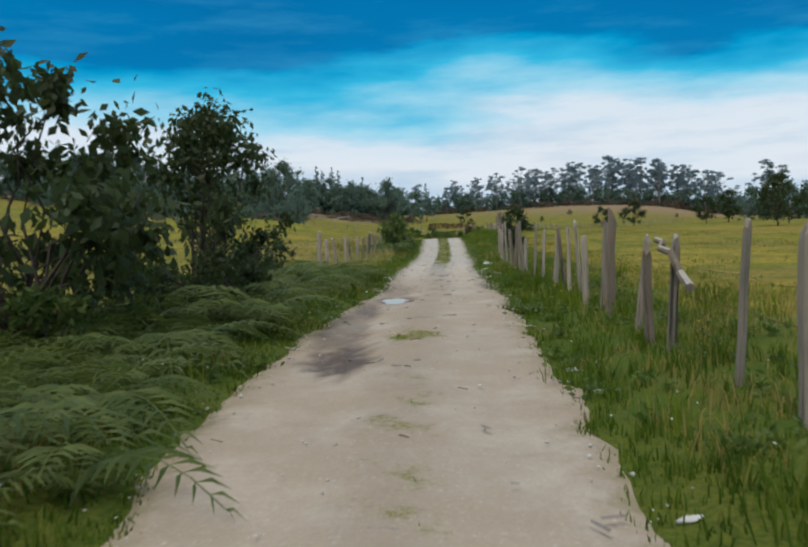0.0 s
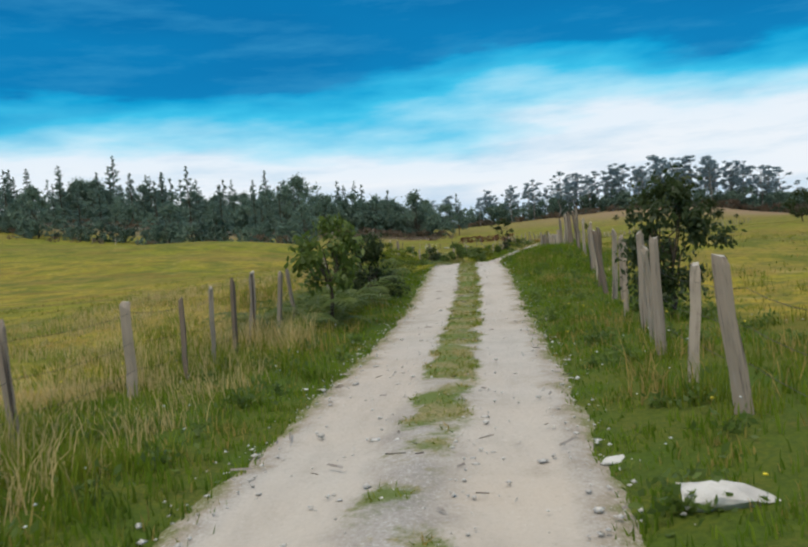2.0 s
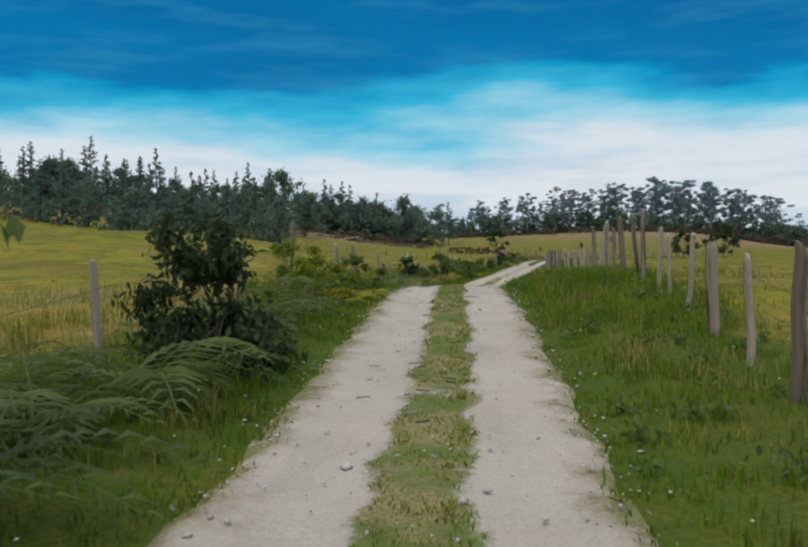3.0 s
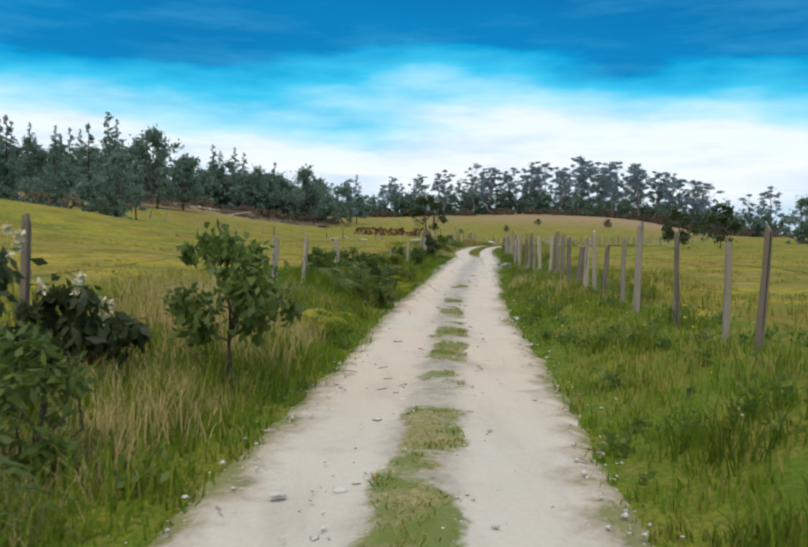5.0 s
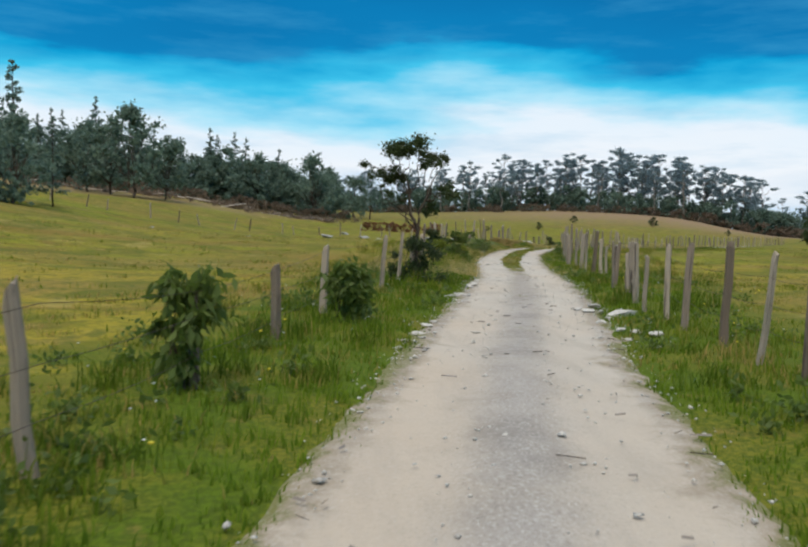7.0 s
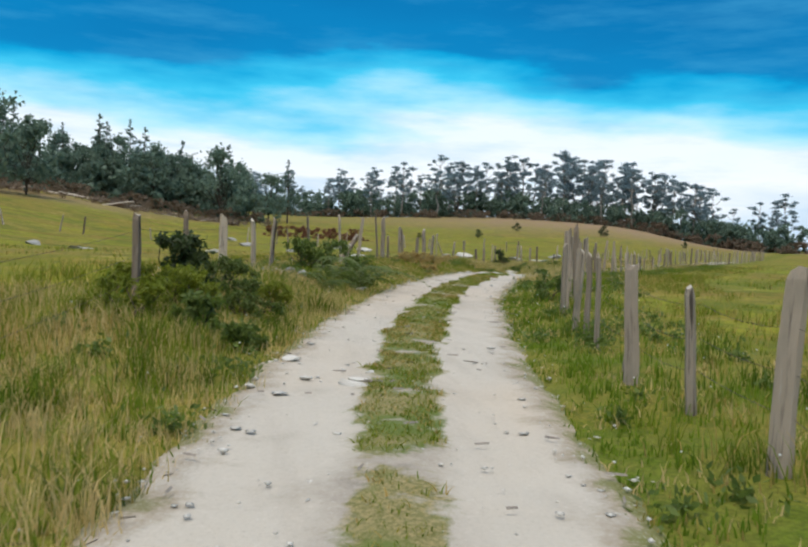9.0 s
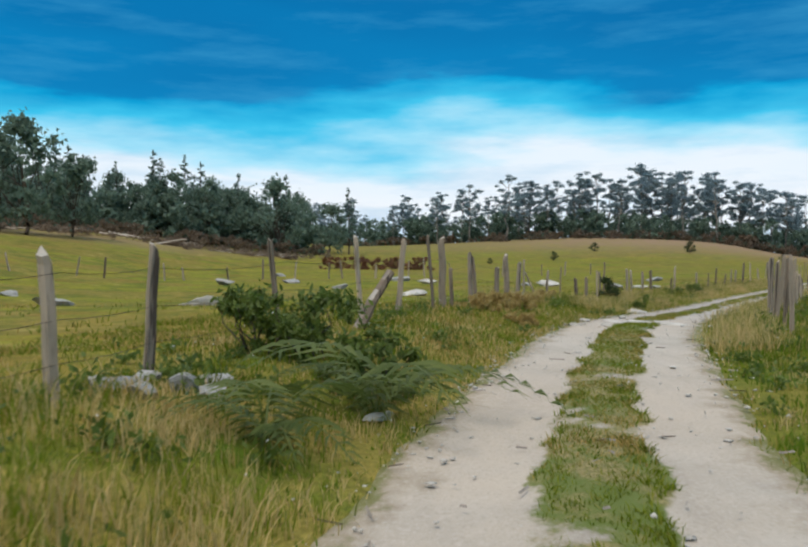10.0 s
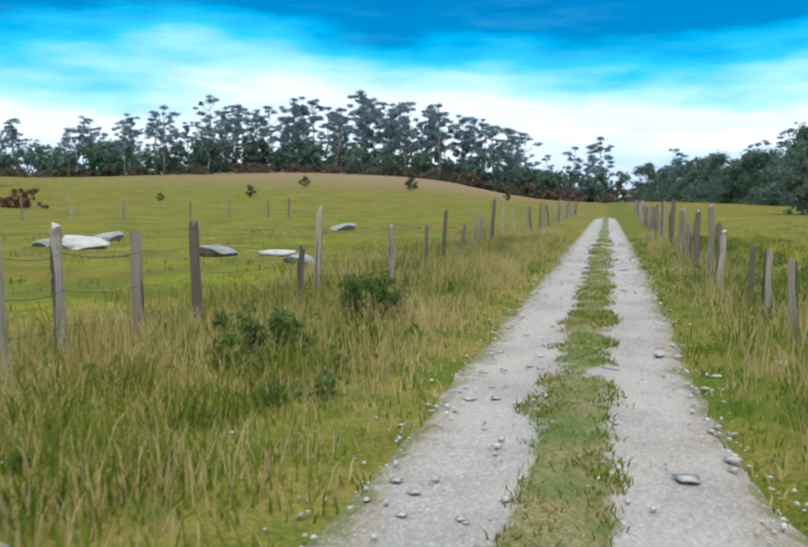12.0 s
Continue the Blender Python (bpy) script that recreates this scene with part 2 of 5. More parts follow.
def mat_bark(name, a, b, scale=6.0):
    m = Nodes(name, 0.9, 0.2)
    n = m.noise(scale, 6, 0.65, where=m.tc.outputs["Object"], stretch=(1, 1, 0.18))
    c = m.mix(m.ramp(n, 0.3, 0.7), a, b)
    c = m.mix(m.math("MULTIPLY", m.info.outputs["Random"], 0.3), c, a)
    m.bump(n, 0.6, 0.02)
    return m.done(c)


def mat_post():
    m = Nodes("weathered_timber", 0.9, 0.2)
    w = m.nt.nodes.new("ShaderNodeVectorMath")
    w.operation = "ADD"
    m.nt.links.new(m.tc.outputs["Object"], w.inputs[0])
    m.nt.links.new(m.info.outputs["Location"], w.inputs[1])
    grain = m.noise(34.0, 6, 0.7, where=w.outputs[0], stretch=(1, 1, 0.05))
    blot = m.noise(3.5, 4, 0.6, where=w.outputs[0], stretch=(1, 1, 0.5))
    c = m.mix(m.info.outputs["Random"], (0.46, 0.375, 0.285), (0.27, 0.22, 0.17))
    c = m.mix(m.ramp(m.math("FRACT", m.math("MULTIPLY", m.info.outputs["Random"], 7.3)), 0.4, 0.9, 0, 0.75), c, (0.14, 0.1, 0.072))
    c = m.mix(m.ramp(grain, 0.52, 0.68, 0, 0.8), c, (0.085, 0.07, 0.058))
    c = m.mix(m.ramp(grain, 0.28, 0.42, 0.5, 0), c, (0.42, 0.39, 0.35))
    c = m.mix(m.ramp(blot, 0.55, 0.75, 0, 0.5), c, (0.16, 0.15, 0.115))
    crack = m.noise(16.0, 3, 0.5, where=w.outputs[0], stretch=(1, 1, 0.035))
    c = m.mix(m.ramp(crack, 0.6, 0.66, 0, 0.85), c, (0.04, 0.032, 0.028))
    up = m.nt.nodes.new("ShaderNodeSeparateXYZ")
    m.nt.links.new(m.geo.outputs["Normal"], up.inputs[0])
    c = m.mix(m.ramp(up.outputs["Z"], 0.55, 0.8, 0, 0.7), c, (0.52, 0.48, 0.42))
    m.bump(m.math("SUBTRACT", grain, m.ramp(crack, 0.58, 0.66)), 0.8, 0.015)
    return m.done(c)


def mat_stone(name, a, b, moss=(0.16, 0.17, 0.1)):
    m = Nodes(name, 0.88, 0.3)
    n, f = m.noise(3.0, 6, 0.6), m.noise(40.0, 4, 0.7)
    c = m.mix(m.ramp(n, 0.35, 0.65), a, b)
    c = m.mix(m.math("MULTIPLY", m.info.outputs["Random"], 0.35), c, b)
    c = m.mix(m.ramp(f, 0.58, 0.78, 0, 0.45), c, moss)
    m.bump(m.math("ADD", n, f), 0.6, 0.02)
    return m.done(c)


def mat_plain(name, color, rough=0.6, metal=0.0):
    m = Nodes(name, rough, 0.4)
    m.bsdf.inputs["Metallic"].default_value = metal
    n = m.noise(12.0, 4, 0.6)
    c = m.mix(m.ramp(n, 0.35, 0.7, 0, 0.5), color, tuple(v * 0.6 for v in color))
    return m.done(c)


FIELD, ROAD, POST = mat_field(), mat_road(), mat_post()
BLADE_GREEN = mat_blade("green_grass", (0.115, 0.19, 0.013), (0.2, 0.275, 0.022), (0.38, 0.29, 0.08), 0.25, 0.66)
BLADE_DARK = mat_blade("dark_grass", (0.07, 0.125, 0.01), (0.15, 0.2, 0.018), (0.32, 0.25, 0.07), 0.24, 0.6)
BLADE_MIXED = mat_blade("mixed_grass", (0.14, 0.19, 0.013), (0.23, 0.255, 0.022), (0.44, 0.31, 0.1), 0.34)
BLADE_DRY = mat_blade("dry_grass", (0.17, 0.22, 0.018), (0.34, 0.34, 0.045), (0.6, 0.45, 0.2), 0.45, 0.75)
# grey-green eucalypt leaves, with blue-grey distance haze mixed into the colour
LEAF_EUC_HAZED = mat_leaf("hazed_eucalypt_leaf", (0.136, 0.195, 0.218), (0.271, 0.348, 0.372), (0.212, 0.295, 0.330))
# needles painted paler and bluer than near ones, in place of haze
LEAF_PINE_HAZED = mat_leaf("hazed_pine_needles", (0.074, 0.128, 0.101), (0.176, 0.243, 0.189), (0.162, 0.230, 0.209))
LEAF_BROAD = mat_leaf("broad_leaf", (0.05, 0.09, 0.018), (0.14, 0.2, 0.035), (0.17, 0.19, 0.05))
LEAF_DARK = mat_leaf("dark_leaf", (0.022, 0.04, 0.013), (0.062, 0.09, 0.026), (0.075, 0.085, 0.034))
LEAF_BRIGHT = mat_leaf("bright_leaf", (0.09, 0.13, 0.012), (0.2, 0.24, 0.022), (0.27, 0.25, 0.025))
LEAF_FERN = mat_leaf("fern_leaf", (0.05, 0.09, 0.018), (0.15, 0.19, 0.045), (0.16, 0.17, 0.05))
LEAF_YELLOW = mat_leaf("yellow_fern_leaf", (0.2, 0.2, 0.012), (0.42, 0.38, 0.03), (0.36, 0.34, 0.03))
# far wood and undergrowth: the paling of haze is part of this colour
LEAF_FAR_HAZED = mat_leaf("hazed_wood_leaf", (0.078, 0.132, 0.097), (0.176, 0.243, 0.169), (0.162, 0.223, 0.182))
LEAF_SCRUB = mat_leaf("scrub_leaf", (0.12, 0.1, 0.07), (0.24, 0.185, 0.125), (0.24, 0.155, 0.12))
LEAF_DEAD = mat_leaf("dead_bracken", (0.29, 0.2, 0.075), (0.52, 0.39, 0.15), (0.42, 0.33, 0.1))
LEAF_RUST = mat_leaf("rusty_leaf", (0.13, 0.055, 0.03), (0.26, 0.12, 0.06), (0.2, 0.1, 0.06))
BARK_PALE = mat_bark("pale_bark", (0.2, 0.17, 0.145), (0.36, 0.32, 0.28))
BARK_DARK = mat_bark("dark_bark", (0.06, 0.045, 0.035), (0.13, 0.1, 0.075))
STONE_PALE = mat_stone("pale_stone", (0.62, 0.59, 0.54), (0.44, 0.41, 0.37), (0.36, 0.34, 0.27))
STONE_GREY = mat_stone("grey_stone", (0.4, 0.39, 0.37), (0.25, 0.245, 0.23))
WIRE = mat_plain("rusty_wire", (0.1, 0.075, 0.06), 0.6, 0.6)
FLOWER = mat_plain("yellow_petals", (0.75, 0.6, 0.03), 0.6)
FLOWER_CREAM = mat_plain("cream_petals", (0.66, 0.6, 0.4), 0.7)
FLOWER_WHITE = mat_plain("white_petals", (0.7, 0.7, 0.66), 0.6)


def mat_water():
    m = Nodes("muddy_water_sky_pale", 0.3, 0.5)
    n = m.noise(9.0, 3)
    m.bump(n, 0.05, 0.01)
    # pale base colour stands in for whitish sky mirrored on muddy water
    return m.done((0.55, 0.5, 0.44))


WATER = mat_water()

# ---------------------------------------------------------------- helpers of this scene
rng = np.random.default_rng(7)


def mesh_from(name, verts, faces, material, smooth=False):
    me = bpy.data.meshes.new(name)
    me.from_pydata(verts, [], faces)
    me.materials.append(material)
    if smooth:
        me.polygons.foreach_set("use_smooth", [True] * len(me.polygons))
    me.update()
    return me


def mesh_np(name, verts, faces, material, smooth=False):
    """A mesh of faces with one number of corners each, from arrays."""
    verts, faces = np.asarray(verts, np.float32), np.asarray(faces, np.int32)
    me = bpy.data.meshes.new(name)
    n, k = faces.shape
    me.vertices.add(len(verts))
    me.vertices.foreach_set("co", verts.ravel())
    me.loops.add(n * k)
    me.loops.foreach_set("vertex_index", faces.ravel())
    me.polygons.add(n)
    me.polygons.foreach_set("loop_start", np.arange(0, n * k, k, dtype=np.int32))
    if smooth:
        me.polygons.foreach_set("use_smooth", np.ones(n, bool))
    me.materials.append(material)
    me.update(calc_edges=True)
    return me


def part(name, me, parent, label=""):
    ob = new(name, me)
    ob.parent = parent
    if label:
        ob["label"] = label
    return ob


def smooth01(x, lo, hi):
    k = np.clip((np.asarray(x, float) - lo) / (hi - lo), 0, 1)
    return k * k * (3 - 2 * k)


# ---------------------------------------------------------------- the lie of the land
LINE_Y = [-60, 0, 4, 6.5, 10.5, 13, 17, 20, 25, 28.5, 34, 40.5, 48, 58.5, 66, 72, 78, 84, 87.5, 90, 93, 96, 97.6, 99, 101.2, 103.8, 105.3, 108.2, 111.9, 114.3, 118.4, 121, 123.8, 125.9, 128.2, 131, 134, 138.2, 142.05, 144.4, 147.2, 150.6, 153.6, 156.3, 159.4, 161.8, 166.8, 172, 300, 1800]
LINE_X = [-7, -0.25, -0.04, 0.06, 0.44, 0.67, 1.14, 1.45, 1.75, 2.05, 2.65, 3.2, 3.8, 4.5, 5.35, 6.27, 7.5, 8.5, 9.2, 9.75, 10.4, 11.05, 11.4, 11.72, 12.12, 12.72, 13.15, 13.82, 14.63, 15.15, 16.0, 16.4, 16.83, 17.23, 17.75, 18.42, 19.25, 20.83, 22.3, 23.5, 24.95, 27.1, 29.0, 30.65, 32.8, 34.6, 38.3, 42.1, 135.6, 1185]
ROAD_Y = [-60, 0, 7, 13, 19, 36, 68, 74, 80, 92.7, 98.5, 102.3, 108, 112, 119.4, 124, 127.5, 132.5, 135.8, 143.5, 149.5, 155, 160, 175, 260, 1800]
ROAD_Z = [0, -0.02, 0.04, 0.06, 0, 0.02, -0.09, -0.18, -0.25, -0.24, -0.2, -0.14, -0.05, -0.03, -0.16, -0.11, -0.03, 0.06, 0.17, 0.2, -0.03, -0.17, -0.15, -0.12, -0.1, 0]


def spread(y, ys, vs, soft=2.2):
    """A table read smoothly."""
    y = np.asarray(y, float)
    return sum(np.interp(y + o, ys, vs) * w for o, w in ((-soft, 0.2), (-soft / 2, 0.2), (0, 0.2), (soft / 2, 0.2), (soft, 0.2)))


def line_x(y):
    return spread(y, LINE_Y, LINE_X)


def crest(y):
    """The low rise that the track climbs over after the first bushes."""
    return 0.64 * smooth01(y, 39, 54) * smooth01(y, 66.5, 57)


def road_z(y):
    return spread(y, ROAD_Y, ROAD_Z) + crest(y)


def half_width(y):
    return 1.24 + 0.2 * smooth01(y, 2, 7) * smooth01(y, 19, 15) + 0.14 * smooth01(y, 116, 121) - 0.12 * smooth01(y, 129, 135) - 0.14 * smooth01(y, 150, 155) - 0.2 * smooth01(y, 155, 160)


def slant(y):
    """The cosine by which a step in x becomes a step square to the track."""
    g = (line_x(np.asarray(y) + 0.5) - line_x(np.asarray(y) - 0.5))
    return 1 / np.sqrt(1 + g * g)


def wave(x, y, s, k=0.0):
    """A cheap, smooth unevenness of about -1 to 1, with waves about s metres long."""
    x, y = np.asarray(x, float) / s, np.asarray(y, float) / s
    return (np.sin(x * 4.1 + 1.3 * np.sin(y * 2.7 + k) + k) + np.sin(y * 5.3 + 1.7 * np.sin(x * 3.1 - k)) + np.sin((x + y) * 7.7 + k * 2)) / 3


def land(x, y):
    """The height of the ground beside the track."""
    x, y = np.asarray(x, float), np.asarray(y, float)
    d = (x - line_x(y)) * slant(y)
    a = np.abs(d) * 1.24 / half_width(y)
    z = road_z(y) - crest(y) * smooth01(a, 5, 18) - 0.09 * smooth01(a, 1.45, 0.9)
    z = z + 0.07 * smooth01(a, 1.2, 2.3) + 0.04 * wave(x, y, 3.0) * smooth01(a, 1.4, 3) + 0.05 * wave(x, y, 11.0, 2.0) * smooth01(a, 3, 8)
    # a low bank under the hedge
    z = z + 0.5 * smooth01(-d, 1.5, 2.7) * smooth01(y, 72, 80) * smooth01(y, 92, 88.5) * smooth01(-d, 30, 12)
    z = z + 0.32 * smooth01(d, 1.5, 3.0) * smooth01(y, 62, 74) * smooth01(y, 102, 92) * smooth01(d, 40, 12)
    z = z + 0.25 * smooth01(d, 1.5, 3.0) * smooth01(y, 46, 54) * smooth01(y, 72, 64) * smooth01(d, 30, 10)
    z = z + 0.3 * smooth01(-d, 1.7, 3.2) * smooth01(y, 122, 130) * smooth01(y, 158, 150)
    # the pasture climbs to the wood on one side, and to a low hill ahead
    z = z + 5.5 * smooth01(-x, 30, 110) * smooth01(y, 60, 200) + 3.5 * smooth01(-x, -6, 28) * smooth01(y, 70, 140)
    z = z + 12.5 * smooth01(-d, 18, 330) + 1.2 * smooth01(y, 190, 330)
    z = z + 6.5 * np.exp(-(((x - 95) / 60) ** 2 + ((y - 362) / 62) ** 2)) * smooth01(a, 3, 60)
    z = z + 7.0 * smooth01(d, 55, 170) * smooth01(y, 175, 260)
    return z


def put(x, y, sink=0.0):
    z = float(land(x, y))
    if abs(float((x - line_x(y)) * slant(y))) < 1.25 * float(half_width(y)) / 1.24:
        z = float(road_z(y)) + 0.02
    return Vector((float(x), float(y), z - sink))


def build_ground():
    u = np.concatenate([-np.geomspace(2200, 9, 60), np.arange(-8.5, -2.4, 0.5), np.arange(-2.25, 2.3, 0.15), np.arange(2.5, 8.6, 0.5), np.geomspace(9, 2200, 60)])
    y = np.concatenate([-np.geomspace(1500, 12, 14), np.arange(-10, 182, 0.6), np.geomspace(182, 2600, 60)])
    uu, yy = np.meshgrid(u, y)
    xx = line_x(yy) + uu
    zz = land(xx, yy)
    verts = np.stack([xx, yy, zz], -1).reshape(-1, 3)
    n, k = len(u), len(y)
    i = (np.arange(k - 1)[:, None] * n + np.arange(n - 1)).ravel()
    me = mesh_np("ground", verts, np.stack([i, i + 1, i + n + 1, i + n], -1), FIELD, True)
    verge = smooth01(np.abs(uu), 6.5, 2.2)
    dry = np.exp(-(((xx - 100) / 62) ** 2 + ((yy - 340) / 34) ** 2)) + np.exp(-(((xx - 138) / 40) ** 2 + ((yy - 338) / 20) ** 2)) + 0.8 * np.exp(-(((yy - 262 - 0.25 * xx) / 16) ** 2)) * smooth01(-xx, -8, 20)
    straw = smooth01(yy, 112, 124) * np.where(uu < 0, 0.7, 0.35)
    for key, value in (("verge", verge), ("dry", np.clip(dry, 0, 1)), ("straw", straw), ("lush", smooth01(yy, 100, 140)), ("dim_start", smooth01(yy, 58, 44))):
        me.attributes.new(key, "FLOAT", "POINT").data.foreach_set("value", value.astype(np.float32).ravel())
    tagged(new("ground", me), "yellow-green pasture rising gently to a wood", "ground", kind="structure")


STRIP_Y = [-6, 6, 8, 14, 26, 34, 50, 62, 70, 80, 86, 88, 95, 97, 118, 124, 142, 154, 180]
STRIP_K = [0.1, 0.05, 0.0, 0.0, 0.12, 0.85, 1.1, 1.0, 0.8, 0.4, 0.1, -0.1, -0.1, -0.35, -0.1, 0.8, 0.85, 0.8, 0.8]


def turf(x, y, d):
    """How grassy the ridge between the wheel lanes is, 0 to 1."""
    k = np.interp(y, STRIP_Y, STRIP_K) + 0.5 * wave(x, y, 3.6, 2.0) + 0.4 * wave(x, y, 0.8)
    for py in (81.0, 84.8, 92.3, 87.4):
        k = k + 0.8 * smooth01(np.abs(y - py), 0.9, 0.3)
    k = k - 0.55 * smooth01(np.abs(y - 144.3), 0.7, 0.3)
    return np.clip(0.5 + (k - 0.5) * (1 + smooth01(y, 118, 126) * smooth01(y, 150, 144)), 0, 1) * smooth01(np.abs(d - 0.04 + 0.1 * wave(x, y, 1.4) + 0.06 * wave(x, y, 0.4, 1.0)), 0.44 - 0.1 * smooth01(y, 66, 78) * smooth01(y, 126, 120), 0.14 + 0.12 * smooth01(y, 120, 128) * smooth01(y, 152, 144))


PUDDLES = [(0.33, 16.3, 0.27, 0.66)]


def build_road():
    """The track: two worn wheel lanes with a low ridge between them and crumbling edges."""
    u = np.concatenate([np.linspace(-1.34, -1.05, 4), np.linspace(-0.95, 0.95, 22), np.linspace(1.05, 1.34, 4)])
    y = np.concatenate([np.arange(-12, 182, 0.22), np.geomspace(182.2, 330, 90)])
    uu, yy = np.meshgrid(u, y)
    edge = 1 + 0.07 * wave(yy * 0 + np.sign(uu) * 3, yy, 2.3) + 0.05 * wave(yy * 0 + np.sign(uu), yy, 0.7, 1.0)
    dd = uu * np.where(np.abs(uu) > 1, edge, 1)
    xx = line_x(yy) + dd * half_width(yy) / 1.24 / slant(yy)
    z = road_z(yy) + 0.028 * np.exp(-(dd / 0.3) ** 2) - 0.02 * np.exp(-((np.abs(dd) - 0.72) / 0.3) ** 2)
    z = z + 0.012 * wave(xx, yy, 1.3) + 0.007 * wave(xx, yy, 0.5, 3.0) - 0.05 * smooth01(np.abs(uu), 1.12, 1.34)
    wet = np.zeros_like(z)
    for px, py, rx, ry in PUDDLES:
        q = ((xx - px) / rx) ** 2 + ((yy - py) / ry) ** 2 + 0.25 * wave(xx, yy, 0.6, 4.0)
        z = z - 0.05 * smooth01(q, 1.6, 0.4)
        wet = np.maximum(wet, 0.8 * smooth01(q, 3.0, 1.2))
    # the muddy hollow beside the first puddle and the damp stretch after it
    for px, py, rx, ry, k in ((-0.5, 11.2, 0.3, 2.6, 0.6), (-0.75, 12.0, 0.12, 3.0, 0.75), (-0.45, 9.1, 0.36, 1.0, 1.0), (-0.28, 13.4, 0.2, 2.2, 0.5), (-0.2, 14.6, 0.2, 1.5, 0.8), (-0.62, 13.2, 0.2, 1.1, 0.8), (0.1, 19.3, 0.2, 0.9, 0.75), (0.4, 19.3, 0.4, 2.0, 0.4), (2.6, 19.4, 0.2, 1.0, 0.6)):
        q = ((xx - px) / rx) ** 2 + ((yy - py) / ry) ** 2 + 0.9 * wave(xx, yy, 0.45, 2.0) + 0.5 * wave(xx, yy, 0.2)
        wet = np.maximum(wet, k * smooth01(q, 1.8, 0.5))
        z = z - 0.014 * smooth01(q, 1.6, 0.5) + 0.012 * wave(xx, yy, 0.35) * smooth01(q, 1.4, 0.6)
    verts = np.stack([xx, yy, z + 0.02], -1).reshape(-1, 3)
    n, k = len(u), len(y)
    i = (np.arange(k - 1)[:, None] * n + np.arange(n - 1)).ravel()
    me = mesh_np("road", verts, np.stack([i, i + 1, i + n + 1, i + n], -1), ROAD, True)
    me.attributes.new("lat", "FLOAT", "POINT").data.foreach_set("value", dd.astype(np.float32).ravel())
    me.attributes.new("turf", "FLOAT", "POINT").data.foreach_set("value", turf(xx, yy, dd).astype(np.float32).ravel())
    stony = 0.25 * smooth01(yy, 122, 134) + 0.5 * smooth01(yy, 142, 153) + 0.85 * np.exp(-((yy - 101) / 13) ** 2) * np.exp(-(dd / 0.34) ** 2) + 0.12
    stony = stony + 0.75 * smooth01(yy, 15, 20) * smooth01(yy, 34, 29) * np.exp(-((dd - 0.02) / 0.26) ** 2) + 0.3 * smooth01(yy, 28, 34) * smooth01(yy, 66, 58)
    stony = stony + 0.75 * smooth01(np.abs(dd), 0.92, 1.12) * (np.exp(-((yy - 105) / 9) ** 2) + np.exp(-((yy - 26) / 7) ** 2) + 0.5 * np.exp(-((yy - 123) / 5) ** 2))
    me.attributes.new("gravel", "FLOAT", "POINT").data.foreach_set("value", np.clip(stony, 0, 1).astype(np.float32).ravel())
    me.attributes.new("earth", "FLOAT", "POINT").data.foreach_set("value", (0.85 * smooth01(yy, 30, 20)).astype(np.float32).ravel())
    me.attributes.new("wet", "FLOAT", "POINT").data.foreach_set("value", wet.astype(np.float32).ravel())
    tagged(new("road", me), "pale sandy dirt track with two worn wheel lanes", "dirt road", kind="structure")


build_ground()
build_road()

# ---------------------------------------------------------------- fences
POST_MESHES = []


def post_mesh(k):
    """A split, weathered timber post one metre high: uneven section, slanted and chipped top."""
    r = np.random.default_rng(100 + k)
    n = int(r.integers(5, 8))
    ang = np.sort((np.arange(n) + r.uniform(-0.25, 0.25, n)) * 2 * math.pi / n)
    rad = r.uniform(0.5, 1.25, n) * 0.066
    flat = r.uniform(0.7, 1.0)
    rings = [(-0.35, 1.05), (0.0, 1.08), (0.3, 1.0), (0.62, 0.97), (0.93, 0.93), (1.0, 0.72)]
    verts, faces = [], []
    sway = r.uniform(-0.015, 0.015, (len(rings), 2))
    cut = r.uniform(-0.3, 0.3, 2)
    for j, (z, s) in enumerate(rings):
        for a, q in zip(ang, rad):
            w = q * s * (1 + r.uniform(-0.07, 0.07))
            x, y = w * math.cos(a) + sway[j, 0], w * flat * math.sin(a) + sway[j, 1]
            tilt = (x * cut[0] + y * cut[1]) * 2.0 if j >= 4 else 0
            verts.append((x, y, z + tilt + (r.uniform(-0.03, 0.02) if j == 5 else 0)))
    for j in range(len(rings) - 1):
        for i in range(n):
            a, b = j * n + i, j * n + (i + 1) % n
            faces.append((a, b, b + n, a + n))
    faces.append(tuple(range((len(rings) - 1) * n, len(rings) * n)))
    return mesh_from("post", verts, faces, POST)


for k in range(14):
    POST_MESHES.append(post_mesh(k))

RIGHT_Y = [-8, 0, 6.55, 9.98, 15.53, 18.96, 22.89, 27.22, 33.58, 37.85, 40.86, 45.11, 50.81, 63.25, 77.12, 82.07, 88.14, 94.03, 97.17, 102.2, 103.5, 104.7, 105.95, 107.2, 108.4, 109.4, 110.6, 111.6, 113.1, 114, 115.6, 117.3, 124.3, 125, 127.8, 128.2, 129.4, 130.4, 131.2, 131.7, 132.4, 137.5, 141.7, 144.1, 145.2, 146.2, 149, 149.4, 150.6, 151.2, 152.2, 153.6, 154.3, 155.7, 156.25, 157.3, 158.2, 159.3, 160.7, 162.3, 162.7, 164.6, 165.5, 169.2, 183.3, 236]
